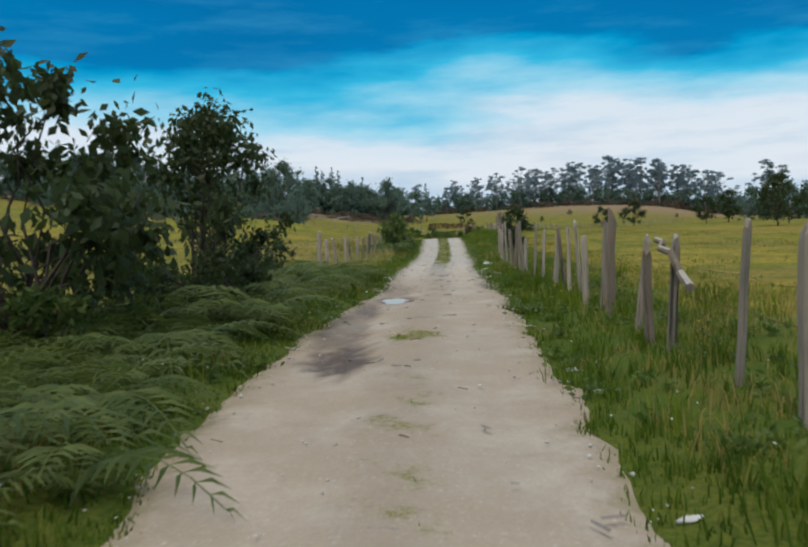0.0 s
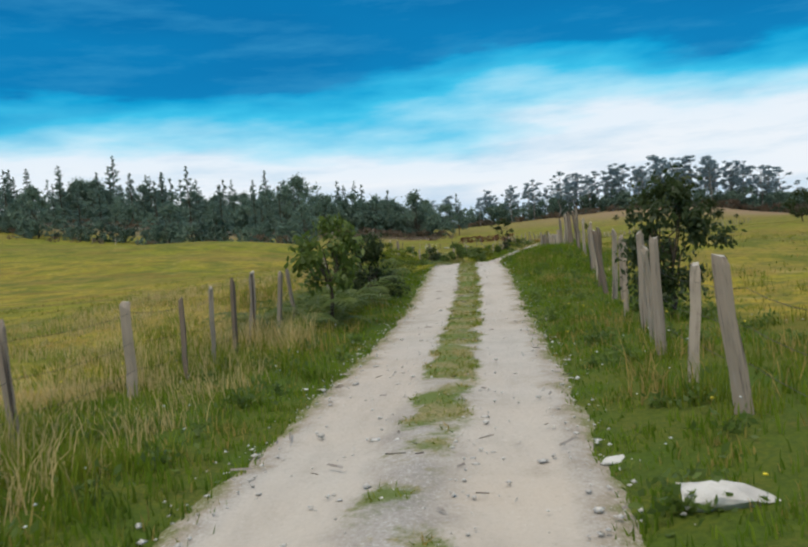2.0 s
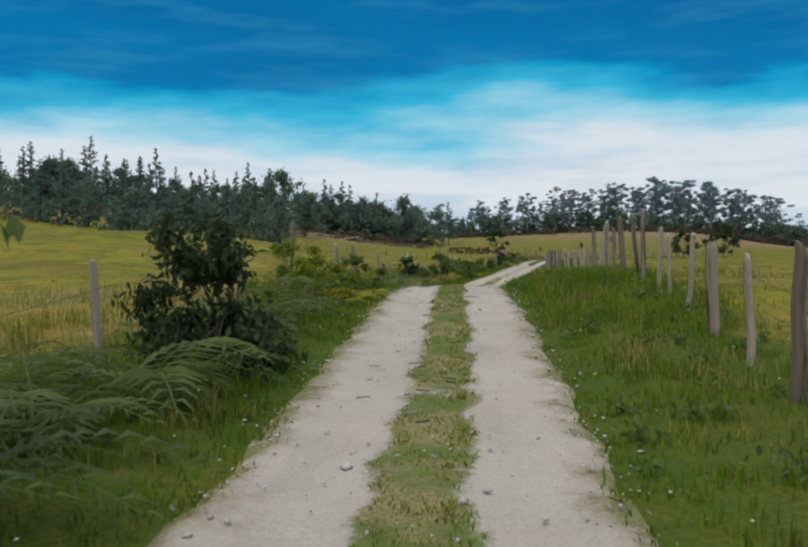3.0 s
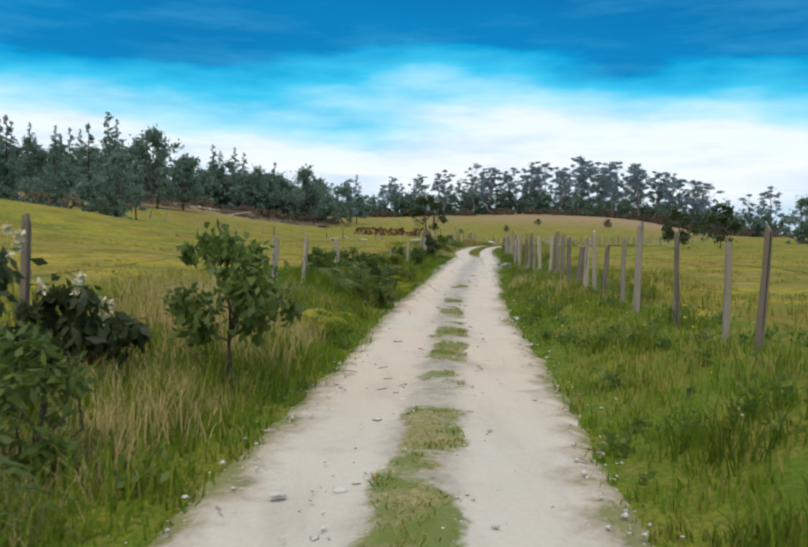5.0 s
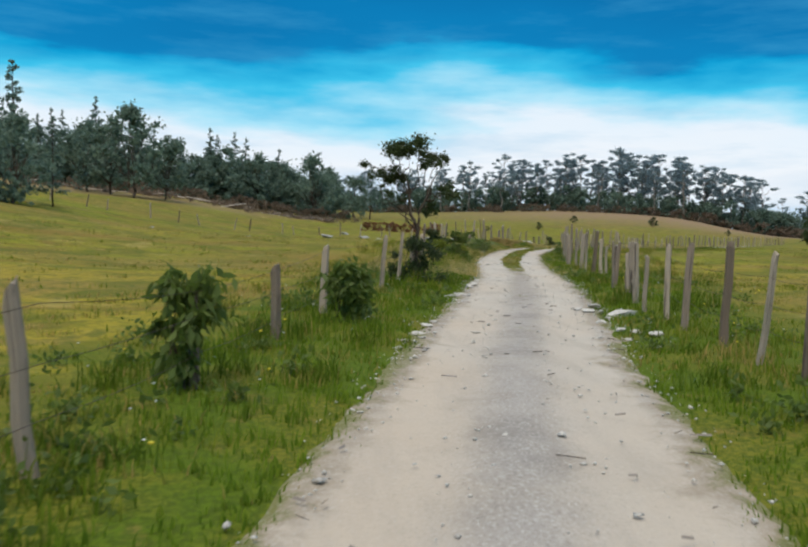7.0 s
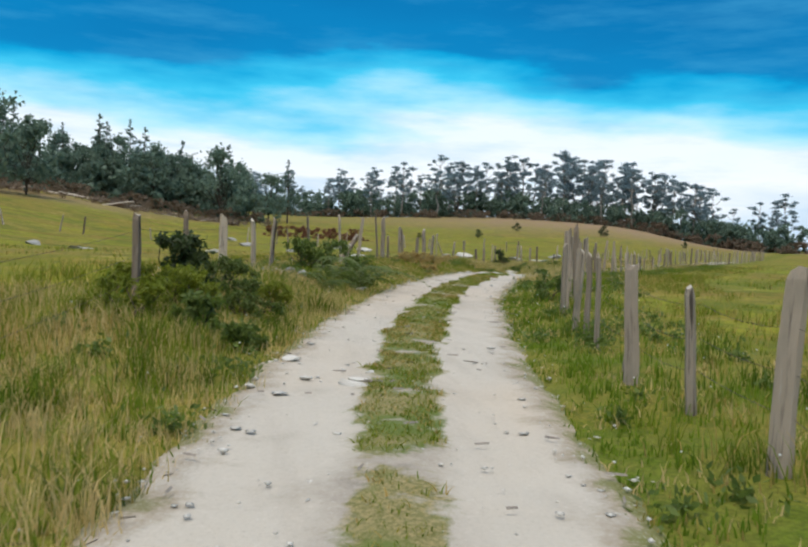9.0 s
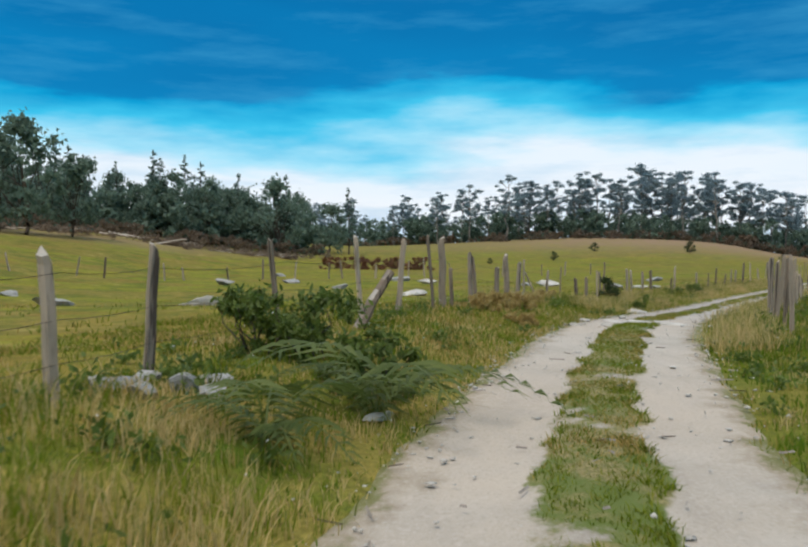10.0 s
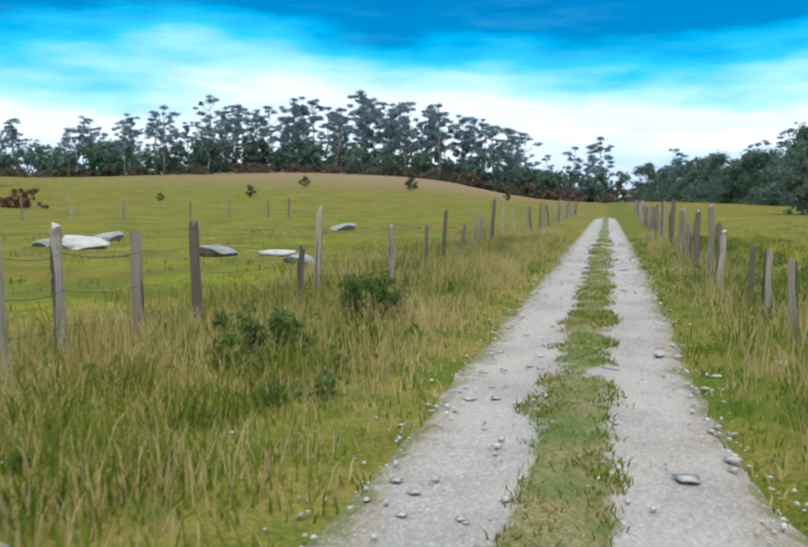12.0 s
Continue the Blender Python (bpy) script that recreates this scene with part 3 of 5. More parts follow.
RIGHT_X = [1.6, 2.3, 2.81, 3.05, 3.72, 3.81, 4.04, 4.37, 4.98, 5.73, 6.24, 6.85, 7.77, 9.12, 10.71, 11.28, 12.39, 13.6, 14.1, 14.8, 14.97, 15.1, 15.32, 15.58, 15.95, 16.2, 16.43, 16.8, 17.2, 17.5, 17.9, 18.2, 19.3, 19.42, 20.05, 20.15, 20.5, 20.8, 21.1, 21.25, 21.6, 23.5, 25.1, 26.2, 26.7, 27.3, 29.1, 29.5, 30.1, 30.6, 31.15, 32, 32.4, 33.1, 33.5, 34.15, 34.8, 35.5, 36.4, 37.5, 37.8, 39, 39.8, 42.5, 53, 92.6]
LEFT_Y = [-8, 0, 14.12, 28.64, 33.58, 36.71, 40.45, 50.81, 63.25, 75.21, 84.79, 88.04, 95, 97.2, 99.45, 102.35, 104.7, 108.75, 111.1, 117, 122, 128.2, 129.8, 131.9, 133.3, 134.6, 136.8, 139.8, 141.5, 142.6, 143.4, 143.96, 145, 146.9, 148.6, 149.2, 150.1, 151.4, 155.2, 156.7, 157.2, 157.8, 159, 161.2, 161.7, 162.3, 162.9, 163.7, 165.3, 166, 166.8, 169.2, 173.4, 176.5, 190, 236]
LEFT_X = [-5.2, -4, -2.67, -1.19, -0.77, -0.43, -0.11, 0.77, 1.82, 3.26, 5.73, 6.44, 8.1, 8.6, 9.1, 9.64, 10.1, 11.1, 11.53, 12.5, 13.3, 14, 14.5, 14.9, 15.3, 15.6, 16.54, 17.62, 18.28, 18.9, 19.24, 19.52, 20.05, 20.45, 21.23, 21.6, 22.03, 22.6, 24.6, 25.6, 26.15, 26.65, 27.22, 28.1, 29.2, 29.6, 30.25, 31, 32.6, 33, 34.4, 36.1, 38.8, 41.1, 51.5, 85.5]
# along the track and height of the posts that stand out, then the rest between them
RIGHT_POSTS = [(6.55, 1.38), (8.37, 1.2), (8.97, 1.05), (9.98, 1.2), (13.51, 1.15), (15.53, 1.4), (15.93, 1.28), (16.74, 1.3), (19.06, 1.26), (20.97, 1.44), (21.88, 1.04),
               (22.69, 1.43), (24.2, 1.46), (25.11, 1.36), (26.92, 1.15), (27.53, 1.22), (30.45, 1.18), (31.96, 1.1), (33.58, 1.33), (35.8, 1.38), (37.85, 1.26),
               (40.86, 1.4), (45.01, 1.2), (46.77, 1.2), (48.84, 1.2), (51.23, 1.15)]
RIGHT_POSTS_ON = [(77.12, 1.2), (78.84, 1.35), (79.14, 1.15), (81.97, 1.2), (83.58, 1.1), (87.53, 1.05), (88.34, 1.25), (88.75, 0.85), (90.89, 1.35), (92.21, 1.25), (94.03, 1.4), (95.14, 1.3), (97.07, 1.38), (97.47, 1.33)] + \
    [(102.2, 1.28), (103.5, 1.2), (104.7, 1.15), (105.95, 0.95), (107.2, 1.12), (108.4, 1.1), (109.4, 0.85), (110.6, 1.1), (111.6, 1.05), (113.1, 0.95), (114, 0.95), (115.6, 0.95), (117.3, 1.15), (124.3, 1.2), (125, 1), (127.8, 1.15), (128.2, 1.2), (129.4, 1.15), (130.4, 1.25), (131.2, 1.45), (131.7, 1.5), (132.4, 1.55), (137.5, 1.3), (141.7, 1.25), (144.1, 1.4), (145.2, 1.35), (146.2, 1.3), (149, 1.5), (149.4, 1.5), (150.6, 1.4), (151.2, 1.4), (152.2, 1.3), (153.6, 1.2), (154.3, 1.1), (155.7, 1.1), (156.25, 1.1), (157.3, 1.05), (158.2, 1.05), (159.3, 0.95), (160.7, 0.85), (162.3, 0.85), (162.7, 0.9), (164.6, 0.95), (165.5, 1.05), (169.2, 0.95)]
LEFT_POSTS = [(27.22, 1.15), (28.64, 1.2), (31.26, 1.1), (33.48, 1.08), (34.69, 1.05), (35.7, 1.1), (36.71, 1.15), (37.96, 1.22), (39.31, 1.2), (41.07, 1.2), (75.21, 1.5), (82.57, 1.05), (84.79, 1.0), (88.04, 0.95), (91.4, 0.75), (93.22, 0.85)]
LEFT_POSTS_ON = [(97.2, 1.05), (99.45, 0.85), (102.35, 0.9), (104.7, 1), (108.75, 1.08), (111.1, 1.15), (117, 1.1), (122, 1.15), (128.2, 1.15), (129.8, 1.25), (131.9, 1.15), (133.3, 1.1), (134.6, 1.15), (136.8, 1.2), (139.8, 1.3), (141.5, 1.3), (142.6, 1.4), (143.4, 1.4), (143.96, 0.85), (145, 1.15), (146.9, 1.2), (148.6, 1), (149.2, 1.35), (150.1, 1.15), (151.4, 1.3), (155.2, 1.35), (156.7, 1), (157.2, 1.05), (157.8, 1.25), (159, 1.2), (161.2, 1), (161.7, 1.25), (162.3, 1.2), (162.9, 1.15), (163.7, 1.2), (165.3, 0.85), (166, 1.3), (166.8, 1), (169.2, 0.95), (173.4, 0.85), (176.5, 1)]


def build_fence(name, ys, xs, known, label, seed, first, last, wires, step):
    r = np.random.default_rng(seed)
    fence = tagged(new(name), label, "fence")
    spots = sorted(known)
    name_far = first > 0
    full = list(spots)
    marks = [first] + [s[0] for s in spots] + [last]
    for a, b in zip(marks, marks[1:]):
        gap = 4.5 if name_far and 44 < (a + b) / 2 < 142 else step
        if b - a > 1.7 * gap:
            n = int(round((b - a) / gap))
            for i in range(1, n):
                full.append((a + (b - a) * (i + r.uniform(-0.22, 0.22)) / n, float(r.uniform(1.05, 1.5))))
    full.sort()
    tops = []
    for i, (y, h) in enumerate(full):
        x = float(np.interp(y, ys, xs)) + float(r.uniform(-0.09, 0.09))
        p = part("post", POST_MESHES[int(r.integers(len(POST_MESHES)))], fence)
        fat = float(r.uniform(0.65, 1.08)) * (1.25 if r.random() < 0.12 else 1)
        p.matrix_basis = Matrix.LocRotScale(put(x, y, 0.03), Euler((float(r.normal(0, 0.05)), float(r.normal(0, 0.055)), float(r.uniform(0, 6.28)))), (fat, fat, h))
        tops.append((x, y, float(land(x, y)), h))
    for frac in wires:
        verts, faces = [], []
        for (x0, y0, z0, h0), (x1, y1, z1, h1) in zip(tops, tops[1:]):
            k0, k1 = min(frac, h0 - 0.06), min(frac, h1 - 0.06)
            for j in range(5):
                q = j / 4
                sag = -0.05 * 4 * q * (1 - q) * (0.4 + 0.6 * math.sin(x0 * 7 + frac * 9) ** 2)
                c = Vector((x0 + (x1 - x0) * q + 0.06, y0 + (y1 - y0) * q, z0 + k0 + (z1 + k1 - z0 - k0) * q + sag))
                base = len(verts)
                verts += [c + Vector((0.002, 0, 0.0015)), c + Vector((-0.002, 0, 0.0015)), c + Vector((0, 0, -0.0025))]
                if j:
                    for e in range(3):
                        a, b = base - 3 + e, base - 3 + (e + 1) % 3
                        faces.append((a, b, b + 3, a + 3))
        part("wire", mesh_from("wire", verts, faces, WIRE), fence, "sagging rusty barbed wire")
    return tops


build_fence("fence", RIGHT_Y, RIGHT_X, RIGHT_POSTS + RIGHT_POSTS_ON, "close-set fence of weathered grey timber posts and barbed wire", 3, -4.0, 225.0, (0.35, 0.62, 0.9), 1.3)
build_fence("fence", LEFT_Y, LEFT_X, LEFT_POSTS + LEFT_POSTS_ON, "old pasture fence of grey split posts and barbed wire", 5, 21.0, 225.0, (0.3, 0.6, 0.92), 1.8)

# a low cross fence beyond the pasture, posts and a single rail wire
FAR_Y = [186, 178, 182, 196, 207, 216]
FAR_X = [-60, -26, -6, 10, 26, 46]


def build_far_fence():
    r = np.random.default_rng(8)
    fence = tagged(new("fence"), "far line of pale leaning posts across the pasture", "fence")
    for k in range(34):
        q = (k + float(r.uniform(-0.3, 0.3))) / 33 * 5
        x, y = float(np.interp(q, range(6), FAR_X)), float(np.interp(q, range(6), FAR_Y))
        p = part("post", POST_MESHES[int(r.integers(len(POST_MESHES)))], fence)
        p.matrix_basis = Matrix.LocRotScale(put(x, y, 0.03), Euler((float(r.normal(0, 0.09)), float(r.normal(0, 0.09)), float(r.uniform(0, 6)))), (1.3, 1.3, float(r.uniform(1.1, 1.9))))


build_far_fence()

# ---------------------------------------------------------------- leaves, trees, bushes


def leaf_cloud(r, centres, radii, count, size, slim=0.45, droop=0.3, flatten=0.8, far=False):
    """Leaves scattered over clumps: bent diamonds, or for far trees plain sprays of three corners."""
    centres, radii = np.asarray(centres, float), np.asarray(radii, float)
    pick = r.choice(len(centres), count, p=radii**2 / (radii**2).sum())
    v = r.normal(size=(count, 3))
    v /= np.linalg.norm(v, axis=1)[:, None]
    v *= np.clip(np.abs(r.normal(0.45, 0.38, count)), 0, 1.5)[:, None]
    v[:, 2] *= flatten
    c = centres[pick] + v * radii[pick][:, None]
    a = r.normal(size=(count, 3))
    a[:, 2] -= droop * 2
    a /= np.linalg.norm(a, axis=1)[:, None]
    b = np.cross(a, r.normal(size=(count, 3)))
    b /= np.linalg.norm(b, axis=1)[:, None]
    s = size * r.uniform(0.6, 1.3, count)[:, None]
    n = np.cross(a, b)
    if far:
        p = np.stack([c + a * s * 0.5, c - a * s * 0.35 + b * s * slim * 0.8, c - a * s * 0.3 - b * s * slim * 0.8], 1)
        return p.reshape(-1, 3), np.arange(count * 3).reshape(-1, 3)
    p = np.stack([c, c + a * s * 0.5 + b * s * slim * 0.5 + n * s * 0.08, c + a * s, c + a * s * 0.5 - b * s * slim * 0.5 + n * s * 0.08], 1)
    f = np.arange(count * 4).reshape(-1, 4)
    return p.reshape(-1, 3), f


def limbs(r, paths, sides=6):
    """Tapered limbs along paths of (point, radius). Returns vertices and faces."""
    verts, faces = [], []
    for path in paths:
        base = len(verts)
        for j, (p, w) in enumerate(path):
            q = Vector(path[min(j + 1, len(path) - 1)][0]) - Vector(path[max(j - 1, 0)][0])
            m = q.to_track_quat("Z", "Y").to_matrix()
            for i in range(sides):
                a = 2 * math.pi * i / sides
                verts.append(Vector(p) + m @ Vector((math.cos(a) * w, math.sin(a) * w, 0)))
        for j in range(len(path) - 1):
            for i in range(sides):
                a, b = base + j * sides + i, base + j * sides + (i + 1) % sides
                faces.append((a, b, b + sides, a + sides))
    return verts, faces


def limb_to(r, a, b, w0, w1, steps=4, wander=0.06):
    a, b = np.array(a, float), np.array(b, float)
    size = np.linalg.norm(b - a)
    out = []
    for j in range(steps + 1):
        q = j / steps
        off = r.normal(0, wander * size, 3) * math.sin(math.pi * q)
        out.append((tuple(a + (b - a) * q + off), w0 + (w1 - w0) * q))
    return out


def assemble(name, wood, leaves, bark, leaf, label, category, group=""):
    top = tagged(new(name), label, category, group)
    low = "bush" in name
    part("stem" if low else "trunk", mesh_from("stem" if low else "trunk", *wood, bark, True), top)
    part("foliage" if low else "crown", mesh_np("foliage" if low else "crown", *leaves, leaf), top)
    return top


def eucalypt(seed, height=18.0):
    """Tall, thin, pale trunk with flat-topped, open clumps of leaves in its upper half."""
    r = np.random.default_rng(seed)
    lean = r.uniform(-0.06, 0.06, 2) * height
    topp = (lean[0], lean[1], height * 0.93)
    paths = [limb_to(r, (0, 0, -0.5), topp, 0.018 * height, 0.003 * height, 8, 0.018)]
    cs, rs = [], []
    for i in range(int(r.integers(15, 20))):
        q = r.uniform(0.34, 0.95)
        a = r.uniform(0, 6.28)
        reach = height * r.uniform(0.06, 0.2) * (1.15 - 0.35 * q)
        s = np.array([lean[0] * q, lean[1] * q, height * 0.93 * q])
        e = s + np.array([math.cos(a) * reach, math.sin(a) * reach, height * r.uniform(0.04, 0.11)])
        paths.append(limb_to(r, s, e, 0.006 * height, 0.002 * height, 3, 0.08))
        cs.append(e)
        rs.append(height * r.uniform(0.04, 0.075))
        if r.random() < 0.6:
            cs.append(e + r.normal(0, 0.05, 3) * height)
            rs.append(height * r.uniform(0.035, 0.06))
    cs.append(np.array(topp) + (0, 0, 0.02 * height))
    rs.append(0.07 * height)
    return limbs(r, paths, 3), leaf_cloud(r, cs, rs, 4200, 0.021 * height, 0.5, 0.3, 0.5, True)


def conifer(seed, height=16.0):
    """A narrow, ragged pine: whorls of short drooping limbs, thin at the tip."""
    r = np.random.default_rng(seed)
    paths = [limb_to(r, (0, 0, -0.5), (0, 0, height), 0.016 * height, 0.002 * height, 6, 0.006)]
    cs, rs = [], []
    for i in range(48):
        q = 0.16 + 0.82 * (i / 48) ** 0.9
        a = r.uniform(0, 6.28)
        reach = height * (0.17 * (1 - q) ** 0.8 + 0.012) * r.uniform(0.6, 1.15)
        s = (0, 0, height * q)
        e = np.array([math.cos(a) * reach, math.sin(a) * reach, height * (q + r.uniform(-0.01, 0.035))])
        paths.append(limb_to(r, s, e, 0.004 * height, 0.001 * height, 2, 0.05))
        cs += [e, e * (0.55, 0.55, 1)]
        rs += [height * (0.014 + 0.045 * (1 - q))] * 2
    cs.append(np.array([0, 0, height * 0.98]))
    rs.append(height * 0.02)
    return limbs(r, paths, 3), leaf_cloud(r, cs, rs, 2900, 0.025 * height, 0.4, 0.1, 0.8, True)


def roundtree(seed, height=10.0, wide=0.42, low=0.3, clumps=26, leaves=1800, size=0.045, sparse=0.13, far=False):
    """A broad-leaved tree with a full, uneven crown of clumps."""
    r = np.random.default_rng(seed)
    fork = height * low
    paths = [limb_to(r, (0, 0, -0.4), (0, 0, fork), 0.022 * height, 0.015 * height, 4, 0.03)]
    cs, rs = [], []
    for i in range(clumps):
        a, q = r.uniform(0, 6.28), r.uniform(0, 1)
        rad = height * wide * math.sin(math.pi * (0.16 + 0.8 * q)) * r.uniform(0.45, 1.0)
        e = np.array([math.cos(a) * rad, math.sin(a) * rad, fork + (height * 0.95 - fork) * q])
        if i % 2 == 0:
            paths.append(limb_to(r, (0, 0, fork * r.uniform(0.8, 1.0)), e, 0.008 * height, 0.002 * height, 4, 0.07))
        cs.append(e)
        rs.append(height * sparse * r.uniform(0.6, 1.2))
    return limbs(r, paths, 3 if far else 5), leaf_cloud(r, cs, rs, leaves, size * height, 0.5, 0.5, 0.85, far)


def shrub(seed, height=1.2, wide=0.55, leaves=1500, size=0.09, clumps=22, droop=0.4, slim=0.4, far=False):
    """A bush of many stems from the ground, leafy almost to its foot."""
    r = np.random.default_rng(seed)
    paths, cs, rs = [], [], []
    for i in range(clumps):
        a, q = r.uniform(0, 6.28), r.uniform(0.08, 1)
        rad = height * wide * r.uniform(0.2, 1.0) * math.sqrt(1.1 - q * 0.75)
        e = np.array([math.cos(a) * rad, math.sin(a) * rad, height * q * 0.92])
        if i % 2 == 0:
            paths.append(limb_to(r, (math.cos(a) * 0.05, math.sin(a) * 0.05, -0.1), e, 0.012, 0.005, 3, 0.08))
        cs.append(e)
        rs.append(height * r.uniform(0.1, 0.2))
    return limbs(r, paths, 3 if far else 4), leaf_cloud(r, cs, rs, leaves, size, slim, droop, 0.85, far)


EUC = [assemble("eucalyptus_tree", *eucalypt(20 + i), BARK_PALE, LEAF_EUC_HAZED, "tall thin eucalyptus with an open grey-green crown", "tree", "eucalyptus grove on the hill") for i in range(6)]
PINE = [assemble("pine_tree", *conifer(40 + i), BARK_DARK, LEAF_PINE_HAZED, "ragged dark green pine at the wood's edge", "tree", "wood beside the pasture") for i in range(4)]
BROAD = [assemble("broadleaf_tree", *roundtree(60 + i, clumps=40, leaves=2600, size=0.046, low=0.16, far=True), BARK_DARK, LEAF_FAR_HAZED, "dense dark round-crowned tree of the wood", "tree", "wood beside the pasture") for i in range(4)]
UNDER = [assemble("undergrowth_bush", *shrub(90 + i, 4.0, 0.75, 800, 0.5, 30, far=True), BARK_DARK, LEAF_FAR_HAZED, "dark low growth under the trees", "bush", "undergrowth of the woods") for i in range(3)]
SCRUB = [assemble("scrub_bush", *shrub(95 + i, 1.6, 1.2, 500, 0.3, 24, far=True), BARK_DARK, LEAF_SCRUB, "brownish low scrub along the wood's foot", "bush", "scrub below the wood") for i in range(3)]


def first_then_copies(kinds):
    """Places trees in turn: each kind itself first, then copies of it."""
    used = set()

    def at(n, x, y, size, turn, sink=0.15):
        ob = kinds[n % len(kinds)]
        m = Matrix.LocRotScale(put(x, y, sink), Euler((0, 0, turn)), (size, size, size * 1.0))
        if n % len(kinds) not in used:
            used.add(n % len(kinds))
            ob.matrix_basis = m
            return ob
        made = copy_thing(ob, Matrix())
        made.matrix_basis = m
        return made

    return at


at_euc, at_pine, at_broad, at_under, at_scrub = (first_then_copies(kinds) for kinds in (EUC, PINE, BROAD, UNDER, SCRUB))
r = np.random.default_rng(11)


def along(points, q):
    """A place on a line of points, at q from 0 to 1 of its x range."""
    xs, ys = zip(*points)
    k = q * (len(xs) - 1)
    return float(np.interp(k, range(len(xs)), xs)), float(np.interp(k, range(len(xs)), ys))


# the grove on the hill ahead
GROVE = [(2, 398), (32, 384), (62, 366), (92, 364), (122, 366), (146, 358), (166, 346)]
TALL = [0.72, 0.78, 0.9, 1.04, 1.2, 1.16, 0.8]
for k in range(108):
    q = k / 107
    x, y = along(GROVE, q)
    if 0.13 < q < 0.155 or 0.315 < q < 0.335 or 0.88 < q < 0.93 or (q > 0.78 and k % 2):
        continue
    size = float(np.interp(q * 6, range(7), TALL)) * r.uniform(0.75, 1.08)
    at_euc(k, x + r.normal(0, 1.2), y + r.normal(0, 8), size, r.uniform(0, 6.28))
for k in range(110):
    x, y = along(GROVE, k / 109)
    at_under(k, x + r.normal(0, 2), y - 4 + r.normal(0, 4), r.uniform(1.0, 2.3), r.uniform(0, 6.28), 0.4)
    at_scrub(k, x + r.normal(0, 2), y - 13 + r.normal(0, 3), r.uniform(0.8, 1.8) * (1 + 0.4 * float(smooth01(x, 90, 140))), r.uniform(0, 6.28), 0.3)
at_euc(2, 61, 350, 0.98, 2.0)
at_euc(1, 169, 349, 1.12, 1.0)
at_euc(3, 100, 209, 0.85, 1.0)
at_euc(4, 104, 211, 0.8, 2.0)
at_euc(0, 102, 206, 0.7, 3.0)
for k, (x, y) in enumerate(((102, 213), (106, 209), (109, 206), (112, 210), (99, 217))):
    at_broad(k, x, y, 0.8 + 0.1 * (k % 3), k)
    at_under(k, x - 1, y - 3, 1.1, k, 0.3)
# the wood past the gap through which the track leaves
PASS = [(186, 352), (168, 310), (150, 270), (136, 240), (124, 214)]
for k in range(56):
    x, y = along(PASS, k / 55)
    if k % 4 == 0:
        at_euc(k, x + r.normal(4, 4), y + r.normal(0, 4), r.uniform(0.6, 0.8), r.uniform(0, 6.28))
    at_broad(k, x + r.normal(4, 4), y + r.normal(0, 4), r.uniform(0.75, 1.15), r.uniform(0, 6.28))
    at_under(k, x - 3 + r.normal(0, 2), y, r.uniform(0.8, 1.3), r.uniform(0, 6.28), 0.4)
# the wood along the upper edge of the pasture
WOOD = [(-240, 170), (-170, 236), (-104, 270), (-64, 279), (-30, 288), (8, 296)]
for k in range(170):
    x, y = along(WOOD, k / 169)
    y += abs(r.normal(0, 9))
    if r.random() < 0.58:
        at_pine(k, x + r.normal(0, 4), y, r.uniform(0.7, 1.1) * (1 + 0.06 * float(smooth01(-x, 60, 105))), r.uniform(0, 6.28))
    else:
        at_broad(k, x + r.normal(0, 4), y, r.uniform(0.9, 1.3) * (1 + 0.1 * float(smooth01(-x, 60, 105))), r.uniform(0, 6.28))
    at_under(k, x + r.normal(0, 2), y - 3 + r.normal(0, 3), r.uniform(1.0, 2.2), r.uniform(0, 6.28), 0.4)
    for j in range(1 + k % 2):
        at_scrub(k + j, x + r.normal(0, 4), y - 13 + r.normal(0, 4), r.uniform(0.7, 1.8), r.uniform(0, 6.28), 0.1)
for x, y, size in ((-17, 165, 0.74), (-20, 168, 0.66), (-14.6, 167.5, 0.5)):
    at_pine(int(y), x, y, size, x)
for k, (x, y, size) in enumerate(((-26, 244, 1.62), (-31, 247, 1.4), (-21.5, 249, 1.25), (-36, 250, 1.3))):
    at_broad(k, x, y, size, k * 1.7)
at_broad(0, 4.5, 291, 1.5, 0.4)
at_broad(2, 14, 306, 1.15, 2.4)
at_broad(1, -9, 290, 1.3, 1.4)
at_pine(1, -39, 266, 1.2, 0.4)
at_pine(2, -95, 300, 1.4, 1.4)
# its nearer tongue
for k in range(22):
    x, y = -17 - 4.4 * k + r.normal(0, 2), 166 + 2.8 * k + r.normal(0, 4)
    grow = 1 + 0.45 * float(smooth01(-x, 26, 40))
    (at_pine if k % 3 else at_broad)(k, x, y, grow * 0.74 * (r.uniform(0.62, 0.9) if k % 3 else r.uniform(0.75, 1.05)), r.uniform(0, 6.28))
    for j in range(2):
        at_under(k + j, x - 2.2 * j, y - 2 + 2 * j, r.uniform(0.7, 1.35), r.uniform(0, 6.28), 0.3)
    at_scrub(k, x + r.normal(0, 2), y - 9 + r.normal(0, 2), r.uniform(0.5, 1.0), r.uniform(0, 6.28), 0.1)
# felled pale timber and cleared ground along the foot of the wood
def felled_log():
    q = np.random.default_rng(19)
    v, f = limbs(q, [limb_to(q, (-2.2, 0, 0.14), (2.2, 0, 0.2), 0.17, 0.1, 5, 0.012)], 7)
    f += [tuple(range(len(v) - 7, len(v))), tuple(range(6, -1, -1))]
    return mesh_from("felled_log", v, f, POST)


LOG = felled_log()
brush = []
